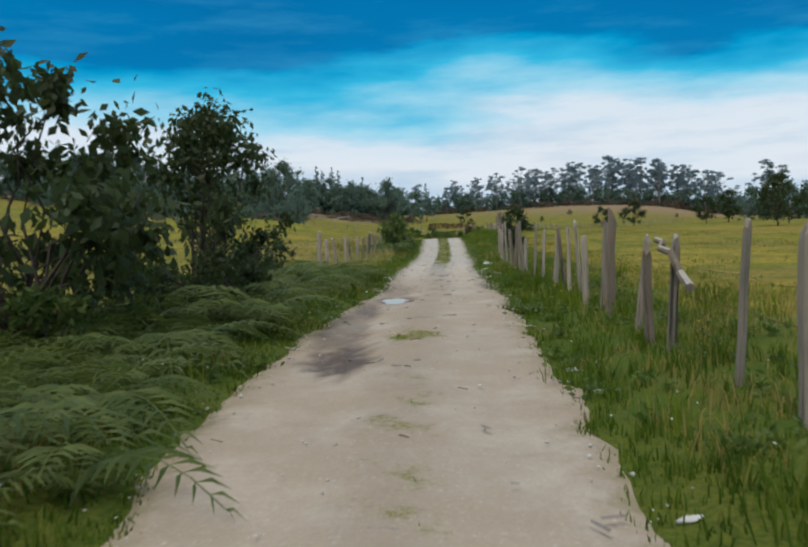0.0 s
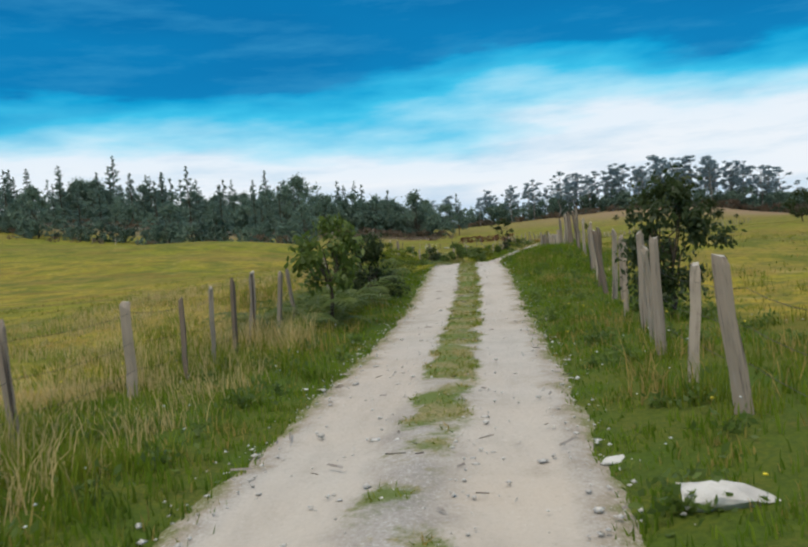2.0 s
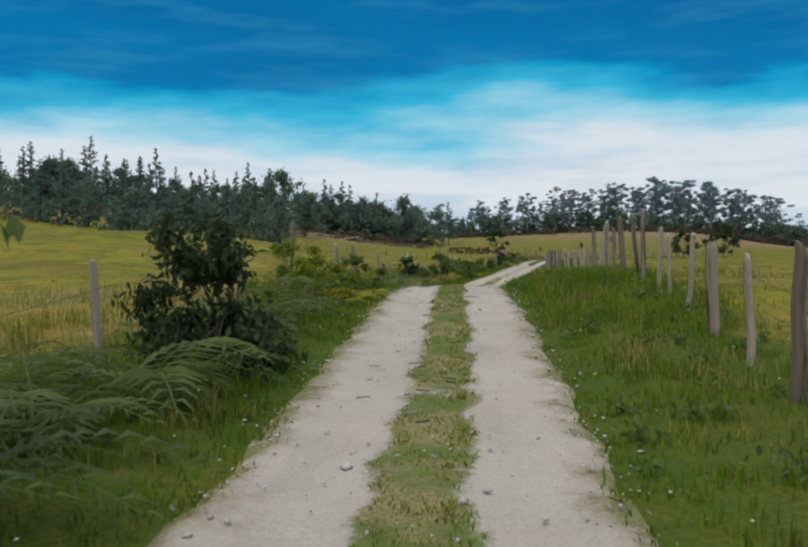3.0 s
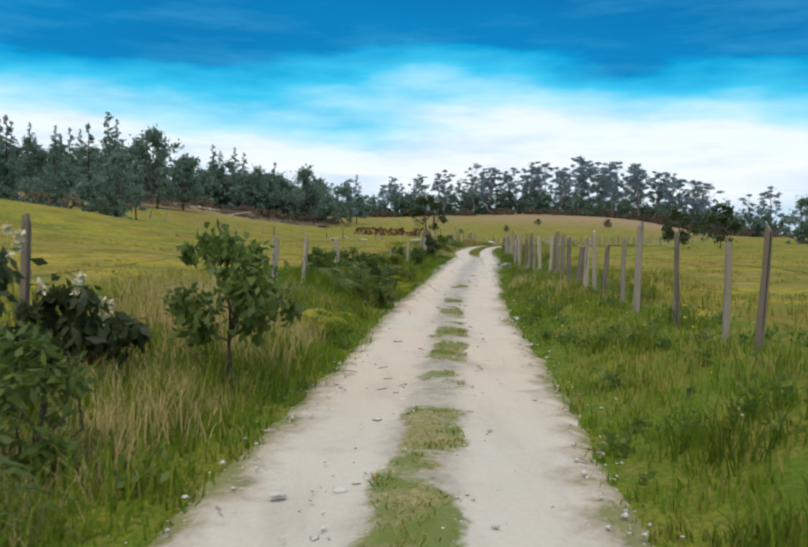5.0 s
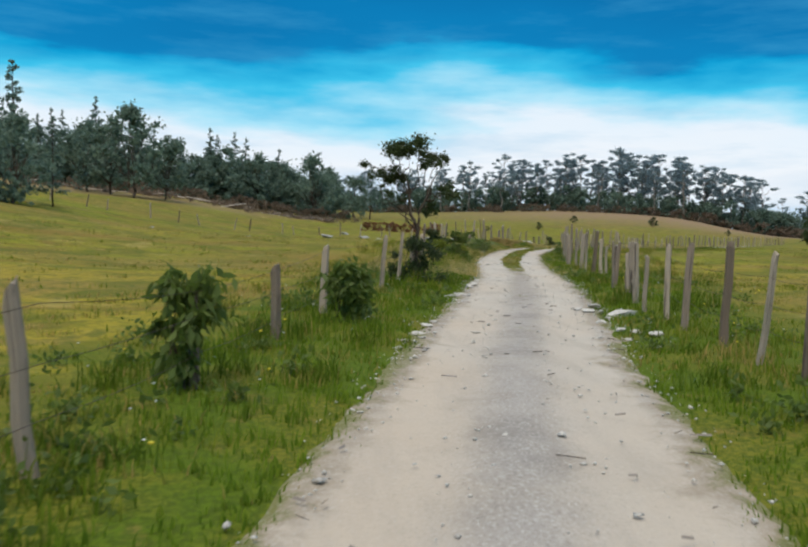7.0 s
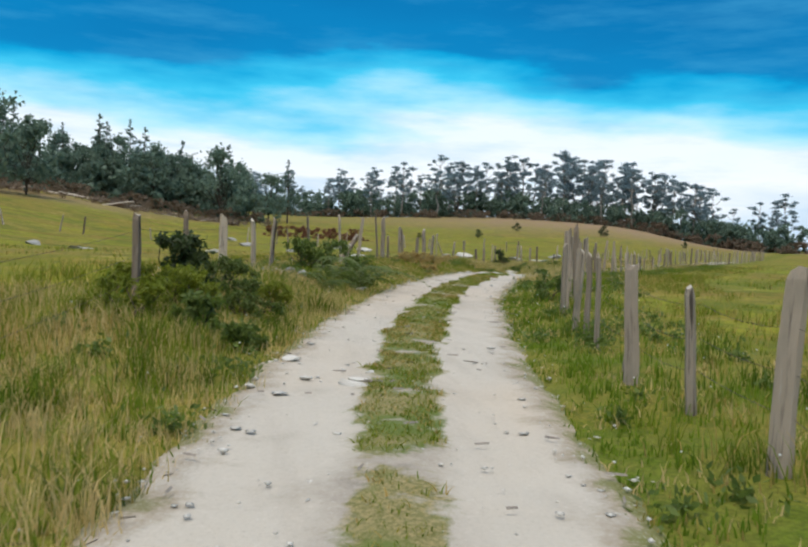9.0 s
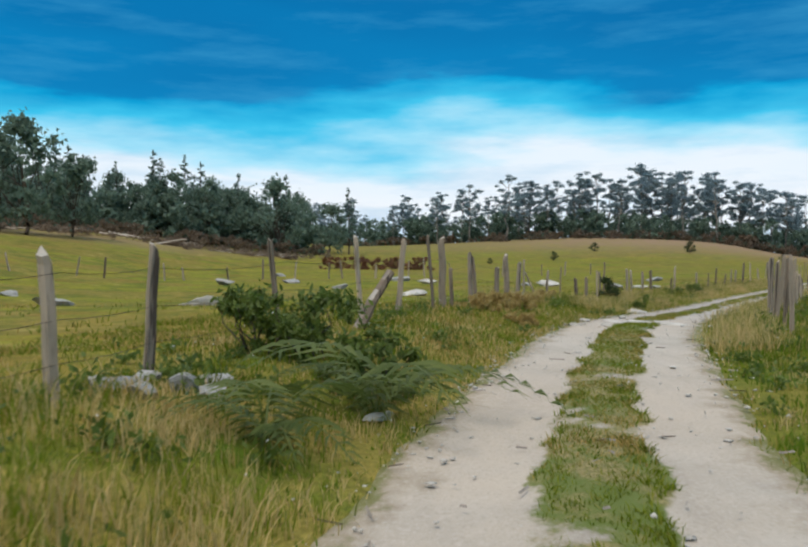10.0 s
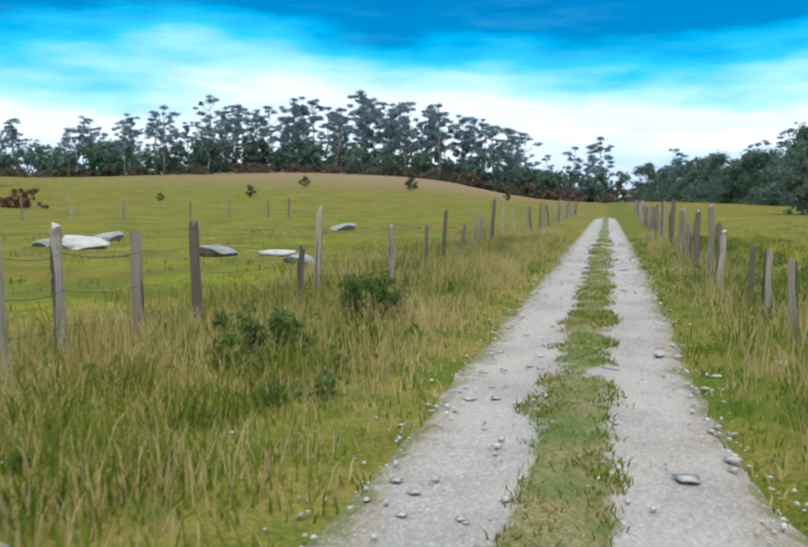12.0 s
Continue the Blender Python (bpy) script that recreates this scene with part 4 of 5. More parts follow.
for k in range(46):
    q = k / 45
    x = -118 + 128 * q + float(r.normal(0, 2))
    y = float(np.interp(x, [-118, -64, -30, 10], [250, 262, 268, 276])) - abs(float(r.normal(0, 4)))
    log = tagged(new("felled_log", LOG), "pale felled log lying in brown scrub below the wood", "log", "felled timber")
    size = float(r.uniform(0.7, 1.6))
    log.matrix_basis = Matrix.LocRotScale(put(x, y, -0.15), Euler((0, float(r.normal(0, 0.12)), float(r.normal(0, 0.5)))), (size, size, size))
    brush += [(x + float(r.normal(0, 3)), y + float(r.normal(0, 2.5))) for _ in range(5)]
brush = np.array(brush)
centres = np.stack([brush[:, 0], brush[:, 1], land(brush[:, 0], brush[:, 1]) + 0.5], -1)
tagged(new("brushwood", mesh_np("brushwood", *leaf_cloud(r, centres, r.uniform(0.8, 1.9, len(brush)), 26000, 0.32, 0.5, 0.2, 0.55, True), LEAF_SCRUB)), "brown brushwood on cleared ground below the wood", "scrub", kind="stuff")
# single trees in the level pasture
FIELD_TREES = [(45, 144, 4.6), (37.5, 137, 3.7), (55, 137, 4.8), (51, 104, 7.0), (60, 140, 6.0), (58, 115, 6.0)]
FIELD_TREE = [assemble("field_tree", *roundtree(80 + i, 5.0, 0.5, 0.22, 26, 1500, 0.07, 0.15), BARK_DARK, LEAF_DARK, "low round tree standing alone in the pasture", "tree", "trees in the pasture") for i in range(3)]
at_field = first_then_copies(FIELD_TREE)
for k, (x, y, h) in enumerate(FIELD_TREES):
    at_field(k, x, y, h / 5.0, k * 1.3)
for k, (x, y, h) in enumerate([(71, 303, 2.2), (55, 275, 2.0), (90, 298, 3.0), (106, 290, 1.6), (41, 262, 1.2)]):
    at_field(k, x, y, h / 5.0, k * 2.3)

# ---------------------------------------------------------------- bushes and small trees beside the track


def stand(ob, x, y, turn=0.0, sink=0.03, size=1.0):
    ob.matrix_basis = Matrix.LocRotScale(put(x, y, sink), Euler((0, 0, turn)), (size, size, size))
    return ob


stand(assemble("roadside_tree", *roundtree(201, 5.0, 0.5, 0.1, 50, 5200, 0.046, 0.13), BARK_DARK, LEAF_DARK, "dark small tree with large drooping leaves", "tree"), -4.0, 9.2, 0.0, 0.03, 0.74)
stand(assemble("roadside_tree", *roundtree(202, 3.6, 0.42, 0.06, 56, 7500, 0.034, 0.13), BARK_DARK, LEAF_DARK, "bushy pointed small tree among ferns", "tree"), -2.6, 12.9, 0.5, 0.03, 0.94)
stand(assemble("roadside_tree", *roundtree(203, 3.0, 0.5, 0.06, 34, 3000, 0.04, 0.14), BARK_DARK, LEAF_DARK, "low leafy tree beside the old fence", "tree"), -2.9, 15.8, 0.5, 0.03, 0.8)
stand(assemble("young_tree", *roundtree(204, 2.2, 0.34, 0.42, 20, 1300, 0.065, 0.12), BARK_DARK, LEAF_BROAD, "young tree with hanging leaves at the fence", "tree"), 0.78, 39.82)
stand(assemble("bush", *shrub(205, 1.7, 0.5, 5400, 0.11, 36), BARK_DARK, LEAF_DARK, "dark leafy bush at the old fence", "bush"), 1.2, 44.8)
stand(assemble("bush", *shrub(206, 1.15, 1.0, 4600, 0.09, 32), BARK_DARK, LEAF_BRIGHT, "low yellow-green bush beside the track", "bush"), 1.38, 51.44)
stand(assemble("bush", *shrub(211, 0.8, 1.1, 2400, 0.09), BARK_DARK, LEAF_BROAD, "spreading green bush beside the track", "bush"), 2.19, 54.34)
stand(assemble("field_tree", *roundtree(207, 2.5, 0.34, 0.24, 36, 3600, 0.05, 0.14), BARK_DARK, LEAF_DARK, "rounded small tree close behind the post fence", "tree"), 6.15, 36.9, 0.0, 0.03, 0.88)
stand(assemble("young_tree", *roundtree(208, 1.6, 0.42, 0.36, 24, 1700, 0.075, 0.14), BARK_DARK, LEAF_BROAD, "small leafy tree on a thin trunk at the pasture fence", "tree"), 5.06, 75.71)


def blossoms(bush, seed, height, spread, count):
    """Cream flower heads held above the leaves of a bush."""
    r = np.random.default_rng(seed)
    for k in range(count):
        a, q = k * 2.4 + r.uniform(-0.4, 0.4), spread * r.uniform(0.2, 1.0)
        c = [(math.cos(a) * q, math.sin(a) * q, height * r.uniform(0.88, 1.05) + 0.03 * j) for j in range(3)]
        part("blossom", mesh_np("blossom", *leaf_cloud(r, c, [0.055, 0.045, 0.03], 60, 0.045, 0.6, -0.3, 1.2), FLOWER_CREAM), bush, "cream flower head")


for k, (x, y, h, n) in enumerate([(3.42, 74.09, 1.4, 5), (3.72, 75.1, 0.95, 3), (4.1, 75.4, 0.7, 2)]):
    bush = stand(assemble("bush", *shrub(290 + k, h, 0.42, 1000, 0.15, 20, 0.8), BARK_DARK, LEAF_DARK, "dark large-leaved bush with cream flower heads", "bush", "flowering bushes"), x, y, k)
    blossoms(bush, 61 + k, h, 0.28 * h, n)
stand(assemble("bush", *shrub(210, 0.9, 0.5, 900, 0.1), BARK_DARK, LEAF_BROAD, "small bush in rusty dry grass", "bush"), 4.15, 72.88)
for k, (x, y, h) in enumerate([(6.99, 85.8, 0.9), (7.19, 88.04, 0.95), (7.5, 90.6, 0.55), (6.89, 89.57, 0.8), (6.09, 86.82, 0.8)]):
    stand(assemble("bush", *shrub(220 + k, h, 0.85, 1700, 0.1), BARK_DARK, LEAF_BROAD, "low dense bush of the hedge along the verge", "bush", "verge hedge"), x, y, k)
stand(assemble("bush", *shrub(230, 1.0, 0.72, 11000, 0.075, 80), BARK_DARK, LEAF_BRIGHT, "rounded light green bush on the verge", "bush"), 8.35, 92.9, 0.0, 0.03, 0.97)
stand(assemble("bush", *shrub(231, 1.0, 0.34, 1300, 0.14, 18, 0.9), BARK_DARK, LEAF_BROAD, "drooping leafy bush grown round a post", "bush"), 9.09, 99.5)
stand(assemble("bush", *shrub(232, 0.95, 0.42, 1500, 0.13, 18, 0.7), BARK_DARK, LEAF_BROAD, "leafy bush at the pasture fence", "bush"), 10.4, 103.95)
stand(assemble("bush", *shrub(233, 1.1, 0.72, 3200, 0.1, 30), BARK_DARK, LEAF_DARK, "dark bush at the foot of the thin tree", "bush"), 12.1, 111.9)
stand(assemble("bush", *shrub(234, 0.95, 0.62, 2200, 0.12), BARK_DARK, LEAF_DARK, "dark leafy bush in long grass", "bush"), 14.35, 129.2)
for k, (x, y, h) in enumerate([(15.3, 128.4, 0.5), (14.6, 127.9, 0.55), (15.75, 129.5, 0.42), (14.95, 129.6, 0.55), (14.1, 127.0, 0.5), (13.9, 128.6, 0.5)]):
    stand(assemble("bush", *shrub(340 + k, h, 1.25, 3200, 0.07, 36, 0.3, 0.3), BARK_DARK, LEAF_FERN if k % 3 == 0 else LEAF_BRIGHT, "low tangle of olive-green bracken before the bend", "bush", "bracken before the bend"), x, y, k)
for k, (x, y, h) in enumerate([(16.45, 136.0, 0.75), (17.1, 135.9, 0.8), (17.65, 135.2, 0.65), (14.9, 126.9, 0.42), (15.4, 126.2, 0.32)]):
    stand(assemble("bush", *shrub(240 + k, h, 0.95, 1800, 0.09), BARK_DARK, LEAF_BROAD, "low spreading bush by the leaning log", "bush", "bushes at the bend"), x, y, k)
stand(assemble("bush", *shrub(250, 1.05, 0.36, 1400, 0.12), BARK_DARK, LEAF_DARK, "small upright dark bush in the fence line", "bush"), 27.28, 158.2)
for k, (x, y, h) in enumerate([(31.2, 161.6, 0.6), (32.9, 163.4, 0.6), (27.6, 155.3, 0.45), (26.5, 152.6, 0.4), (21.25, 132.9, 0.75)]):
    stand(assemble("bush", *shrub(260 + k, h, 0.8, 1000, 0.08), BARK_DARK, LEAF_BROAD, "low green bush in dry verge grass", "bush", "verge bushes past the bend"), x, y, k)
for k in range(5):
    stand(assemble("bush", *shrub(270 + k, 1.7, 1.25, 5200, 0.17, 34), BARK_DARK, LEAF_RUST, "rusty red dead bush across the pasture", "bush", "rusty bushes"), 16 + 2.6 * k, 232 + (k % 2) * 3, k)

for k, (x, y, h) in enumerate([(20.0, 144.0, 0.34), (20.5, 144.9, 0.4), (21.2, 146.0, 0.36), (20.7, 143.2, 0.25), (22.8, 151.0, 0.34), (23.4, 151.6, 0.42), (22.2, 148.6, 0.26)]):
    stand(assemble("bush", *shrub(300 + k, h, 1.6, 2600, 0.075, 34, 0.2, 0.3), BARK_DARK, LEAF_DEAD, "low mound of straw-brown dead bracken", "bush", "dead bracken"), x, y, k)


def thin_tree():
    """The crooked tree by the track: bare forked trunk, tufts of leaves at the ends of its boughs."""
    r = np.random.default_rng(77)
    paths = [limb_to(r, (0, 0, -0.3), (0.03, 0, 1.35), 0.075, 0.06, 4, 0.03), limb_to(r, (0.03, 0, 1.3), (-0.28, 0.05, 2.6), 0.045, 0.025, 5, 0.05), limb_to(r, (0.03, 0, 1.3), (0.3, 0, 2.5), 0.04, 0.022, 5, 0.05)]
    # end of each bough, the limb it leaves (0 the trunk's fork, 1 and 2 its two arms), and how leafy it is
    boughs = [((-1.4, 0.1, 3.0), 0, 0.55), ((-1.15, 0.2, 2.75), 0, 0.45), ((-0.9, 0.0, 2.45), 0, 0.3), ((-0.55, -0.2, 3.3), 1, 1.3), ((-0.5, 0.25, 2.9), 1, 1.2), ((-0.25, 0.1, 3.45), 1, 1.4), ((0.05, -0.1, 3.4), 1, 1.4),
              ((0.25, 0.2, 3.2), 2, 1.1), ((0.1, -0.2, 2.95), 1, 0.7), ((0.72, 0.1, 3.15), 2, 0.7), ((0.5, 0.0, 3.0), 2, 0.5), ((0.9, 0.1, 2.4), 2, 0.65), ((0.65, -0.2, 2.25), 2, 1.0), ((0.45, 0.2, 2.0), 2, 0.8),
              ((-0.35, 0.2, 2.1), 0, 0.5), ((-0.7, -0.1, 2.2), 0, 0.35), ((0.15, 0.25, 1.85), 0, 0.6), ((-0.65, 0.1, 2.65), 1, 1.0)]
    start = [(0.03, 0, 1.3), (-0.2, 0.04, 2.2), (0.22, 0, 2.1)]
    cs, rs = [], []
    for k, (e, arm, leafy) in enumerate(boughs):
        paths.append(limb_to(r, start[arm], e, 0.02, 0.005, 5, 0.09))
        for j in range(4):
            cs.append(np.array(e) + r.normal(0, 0.13, 3) * leafy)
            rs.append(r.uniform(0.14, 0.23) * leafy)
    return limbs(r, paths, 6), leaf_cloud(r, cs, rs, 6400, 0.085, 0.5, 0.3, 0.8)


stand(assemble("thin_tree", *thin_tree(), BARK_DARK, LEAF_DARK, "crooked thin tree with sparse tufted boughs", "tree"), 12.15, 112.5, 0.0, 0.03, 0.93)

for k, (x, y, h) in enumerate([(-3.6, 10.6, 1.3), (-4.6, 11.4, 1.5), (-5.0, 8.2, 1.4), (-3.0, 13.6, 0.9), (-2.7, 11.6, 0.8), (-4.2, 13.0, 1.2), (-3.4, 8.4, 0.9), (-5.6, 10.0, 1.9), (-4.2, 7.2, 1.0), (-3.9, 14.9, 0.9), (-2.5, 19.8, 1.25), (-3.3, 19.2, 1.1), (-3.2, 17.4, 1.0), (-2.3, 14.4, 0.9)]):
    stand(assemble("bush", *shrub(280 + k, h, 0.8, 1700, 0.1), BARK_DARK, LEAF_DARK if k % 3 else LEAF_BROAD, "dark undergrowth bush behind the ferns", "bush", "undergrowth by the small trees"), x, y, k)

# ---------------------------------------------------------------- ferns


def frond_mesh(seed, size, material):
    """An arching fern frond: a stalk with paired leaflets."""
    r = np.random.default_rng(seed)
    verts, faces = [], []
    n = 15
    for j in range(n):
        q = (j + 1) / n
        x, z = size * (0.15 * q + 0.8 * q**1.5), size * (0.95 * q - 0.75 * q**2.3)
        wide = size * 0.26 * math.sin(math.pi * (0.12 + 0.86 * q)) ** 0.8
        for s in (-1, 1):
            b = len(verts)
            d = size * 0.05
            verts += [(x - d * 0.3, 0, z), (x + d * 0.5, s * wide * 0.5, z + d * 0.3), (x + d * 1.6 + r.uniform(0, d), s * wide, z - d * 0.9), (x + d * 0.75, s * wide * 0.4, z)]
            faces.append((b, b + 1, b + 2, b + 3))
    b = len(verts)
    for j in range(7):
        q = j / 6
        x, z = size * (0.15 * q + 0.8 * q**1.5), size * (0.95 * q - 0.75 * q**2.3)
        verts += [(x, -0.006, z), (x, 0.006, z)]
        if j:
            faces.append((b + 2 * j - 2, b + 2 * j - 1, b + 2 * j + 1, b + 2 * j))
    return mesh_from("frond", verts, faces, material)


FRONDS = [frond_mesh(300 + i, 0.75 + 0.12 * i, LEAF_FERN) for i in range(4)]
YELLOW_FRONDS = [frond_mesh(310 + i, 0.75 + 0.12 * i, LEAF_YELLOW) for i in range(4)]
YELLOW = [(7.75, 91.9), (8.0, 91.4), (8.2, 90.0), (7.95, 90.7), (7.7, 90.2), (5.6, 79.5), (5.9, 79.9), (5.37, 79.14), (2.3, 50.9), (1.9, 52.0), (2.6, 52.4)]
FERN_PLACES = [(-2.23, 6.05), (-2.94, 7.46), (-2.04, 8.37), (-3.44, 9.07), (-2.65, 10.28), (-1.65, 10.89), (-3.66, 11.7), (-2.26, 12.3), (-1.72, 4.64), (-2.82, 4.94), (-3.63, 6.35), (-1.57, 13.71), (-2.77, 14.22),
               (-1.1, 20.37), (-0.6, 21.18), (-1.31, 21.98), (-0.31, 22.38), (-1.8, 20.97), (0.74, 41.9), (0.25, 43.14), (1.25, 43.56), (0.14, 41.38), (1.06, 47.7), (1.57, 49.36),
               (3.54, 70.04), (2.95, 71.05), (3.95, 71.66), (3.15, 72.37), (2.45, 70.44), (4.24, 68.82), (5.17, 79.75), (6.38, 84.99), (6.79, 86.62), (7.39, 88.85), (6.9, 91.09), (16.8, 133.17), (17.6, 134.44)]
r = np.random.default_rng(33)
for k in range(120):
    y = float(r.uniform(1.5, 24.5))
    FERN_PLACES.append((float(line_x(y)) - float(r.uniform(2.15, 4.8)), y))
for k in range(44):
    y = float(r.uniform(38, 48)) if k % 2 else float(r.uniform(64.5, 71.5))
    FERN_PLACES.append((float(line_x(y)) - float(r.uniform(2.2, 3.9)), y))
for k, (x, y) in enumerate(FERN_PLACES + YELLOW):
    yellow = k >= len(FERN_PLACES)
    fern = tagged(new("fern"), "yellowing bracken clump on the verge" if yellow else "arching green fern clump on the verge", "fern", "ferns along the verge")
    for j in range(9):
        f = part("frond", (YELLOW_FRONDS if yellow else FRONDS)[int(r.integers(4))], fern)
        s = float(r.uniform(0.75, 1.15))
        f.matrix_basis = Matrix.LocRotScale((0, 0, 0), Euler((0, float(r.uniform(-0.25, 0.2)), j * 0.7 + float(r.uniform(-0.3, 0.3)))), (s, s, s))
    fern.matrix_basis = Matrix.LocRotScale(put(x, y, 0.02), Euler((0, 0, float(r.uniform(0, 6)))), (1, 1, 1)) @ Matrix.Scale(float(r.uniform(0.85, 1.35)) * (0.6 if yellow else 1.0), 4)

# ---------------------------------------------------------------- stones


def stone_mesh(seed, material):
    r = np.random.default_rng(seed)
    bm = bmesh.new()
    bmesh.ops.create_icosphere(bm, subdivisions=2, radius=1)
    cuts = [Vector(r.normal(size=3)).normalized() for _ in range(14)]
    for v in bm.verts:
        for c in cuts:
            k = v.co.dot(c)
            if k > 0.55:
                v.co -= c * (k - 0.55)
        v.co *= 1 + 0.16 * noise.noise(v.co * 2.3 + Vector((seed, 0, 0)))
    me = bpy.data.meshes.new("stone")
    bm.to_mesh(me)
    bm.free()
    me.materials.append(material)
    return me


PALE = [stone_mesh(400 + i, STONE_PALE) for i in range(5)]
GREY = [stone_mesh(420 + i, STONE_GREY) for i in range(4)]


def stone(meshes, k, x, y, sx, sy, sz, turn, label, group=""):
    ob = tagged(new("stone", meshes[k % len(meshes)]), label, "stone", group)
    ob.matrix_basis = Matrix.LocRotScale(put(x, y, -sz * 0.35), Euler((0.1 * math.sin(k), 0.1 * math.cos(k * 3), turn)), (sx, sy, sz))
    return ob


STONES = [(1.82, 7.81, 0.12), (1.79, 6.77, 0.09), (1.44, 3.87, 0.09), (2.11, 12.44, 0.1), (2.57, 14.81, 0.08), (3.43, 23.78, 0.1), (3.35, 22.53, 0.12), (-0.11, 21.2, 0.1), (-0.28, 18.7, 0.09), (3.45, 26.64, 0.12), (3.48, 24.96, 0.1), (3.36, 23.47, 0.2), (3.01, 22.93, 0.1), (0.17, 23.86, 0.09), (0.32, 24.13, 0.1), (0.36, 25.76, 0.09), (0.16, 25.23, 0.16), (3.51, 29.85, 0.13), (1.06, 33.4, 0.1)]
STONES_MIDDLE = [(5.65, 72.66, 0.08), (6.01, 72.73, 0.09), (9.82, 83.6, 0.14), (9.0, 79.63, 0.07), (8.0, 88.21, 0.12), (7.75, 86.86, 0.08), (10.72, 87.59, 0.1), (14.8, 105.5, 0.34), (14.73, 106.8, 0.22), (14.35, 105.9, 0.2), (14.5, 105.2, 0.12), (14.3, 106.3, 0.14), (14.15, 104.6, 0.12), (14.2, 103.9, 0.16), (14.3, 103.6, 0.14), (14.45, 103.2, 0.2), (14.0, 103.0, 0.1), (14.1, 102.3, 0.09), (12.5, 108.5, 0.18), (12.3, 108.2, 0.14), (12.65, 108.9, 0.2), (12.45, 108.0, 0.1), (12.75, 108.4, 0.12), (13.3, 111.2, 0.2), (13.45, 111.9, 0.18), (13.2, 110.7, 0.14), (13.75, 113.2, 0.16), (11.3, 103.3, 0.18), (11.1, 102.7, 0.12), (11.5, 103.9, 0.14), (11.0, 102.2, 0.1), (11.65, 104.4, 0.1), (12.9, 104.2, 0.09), (9.95, 105.6, 0.12)]
STONES_END = [(15.6, 124.2, 0.1), (15.95, 125.6, 0.15), (16.1, 124.6, 0.1), (17.62, 134.3, 0.22), (16.6, 124.5, 0.14), (16.75, 124.9, 0.1), (19.9, 131.2, 0.1), (21.2, 137.0, 0.08), (25.82, 151.17, 0.4), (24.1, 147.3, 0.2), (22.6, 145.4, 0.18), (26.9, 147.6, 0.22), (24.6, 146.6, 0.14), (30.1, 154.9, 0.2), (34.8, 160.86, 0.13), (29.4, 158.2, 0.07), (23.8, 143.0, 0.1), (22.2, 142.2, 0.08), (26.6, 148.6, 0.09), (35.4, 160.0, 0.1), (33.5, 156.9, 0.1)]
for k, (x, y, s) in enumerate(STONES + STONES_MIDDLE + STONES_END):
    stone(PALE, k, x, y, s * 0.95, s * 0.7, s * 0.28, k * 1.7, "pale broken limestone beside the track", "stones along the track")
for x, y, sx, sy in ((23.1, 144.3, 0.5, 0.22), (23.5, 143.95, 0.52, 0.24), (23.85, 143.6, 0.45, 0.26), (22.5, 143.4, 0.2, 0.1), (24.2, 146.0, 0.16, 0.09), (21.9, 143.6, 0.16, 0.1), (16.55, 124.3, 0.2, 0.14)):
    stone(PALE, 2, x, y, sx, sy, 0.05, -0.6, "flat pale stone slab showing through the track", "stones along the track").location.z -= 0.012
for k, (x, y, s) in enumerate([(15.65, 133.9, 0.2), (15.85, 133.7, 0.17), (16.1, 134.0, 0.22), (16.35, 133.8, 0.17), (15.75, 134.3, 0.18), (16.3, 134.3, 0.18), (15.4, 134.2, 0.15)]):
    stone(GREY, k, x, y, s, s * 0.75, s * 0.6, k * 1.3, "grey rough stone of a low heap by the fence", "stone heap")
SLABS = [(3.82, 28.78, 0.42), (13.24, 189.86, 1.2), (11.27, 205.58, 1.4), (21.83, 195.44, 1.6), (20.3, 165.06, 0.9), (24.14, 153.67, 0.6), (23.3, 154.6, 0.55), (25.1, 165.06, 0.8), (30.18, 179.23, 1.2), (33.1, 175.4, 1.1), (34.3, 171.8, 0.8), (31.0, 183.7, 1.0), (34.6, 175.0, 0.7), (41.79, 191.38, 1.3), (29.14, 181.05, 0.9), (9.09, 185.3, 1.3), (13.08, 152.76, 1.0), (6.54, 159.03, 1.3), (2.6, 165.06, 1.0), (17.01, 177.2, 0.9), (23.35, 187.33, 1.2), (-3.5, 154.6, 0.8)]
for k, (x, y, s) in enumerate(SLABS):
    stone(GREY if k % 4 else PALE, k, x, y, s * 0.85, s * 0.55, s * 0.26, k * 0.8, "flat grey boulder lying in the pasture", "boulders in the pasture")

# ---------------------------------------------------------------- log and strut at the bend


def pole_thing(name, a, b, w, label, crook=0.012):
    r = np.random.default_rng(9)
    v, f = limbs(r, [limb_to(r, a, b, w, w * 0.75, 6, crook)], 8)
    f += [tuple(range(len(v) - 8, len(v))), tuple(range(7, -1, -1))]
    return tagged(new(name, mesh_from(name, v, f, POST, False)), label, "timber")


zb = float(land(17.5, 139.0))
pole_thing("leaning_log", (17.45, 138.9, zb - 0.1), (18.0, 139.4, zb + 0.78), 0.085, "grey broken post leaning beside the fence")
zb = float(land(23.0, 152.2))
pole_thing("fence_strut", (23.2, 152.2, zb - 0.05), (22.72, 152.0, zb + 0.95), 0.035, "pale slanting strut propping a fence post")
zb = float(land(3.5, 75.0))
pole_thing("leaning_log", (3.22, 74.9, zb - 0.05), (3.62, 75.3, zb + 0.62), 0.085, "dark broken post slanting among flowering bushes")
zb = float(land(3.05, 8.6))
pole_thing("broken_branch", (2.92, 7.7, zb + 0.7), (3.08, 9.1, zb + 1.12), 0.045, "grey broken branch resting across two fence posts", 0.05)

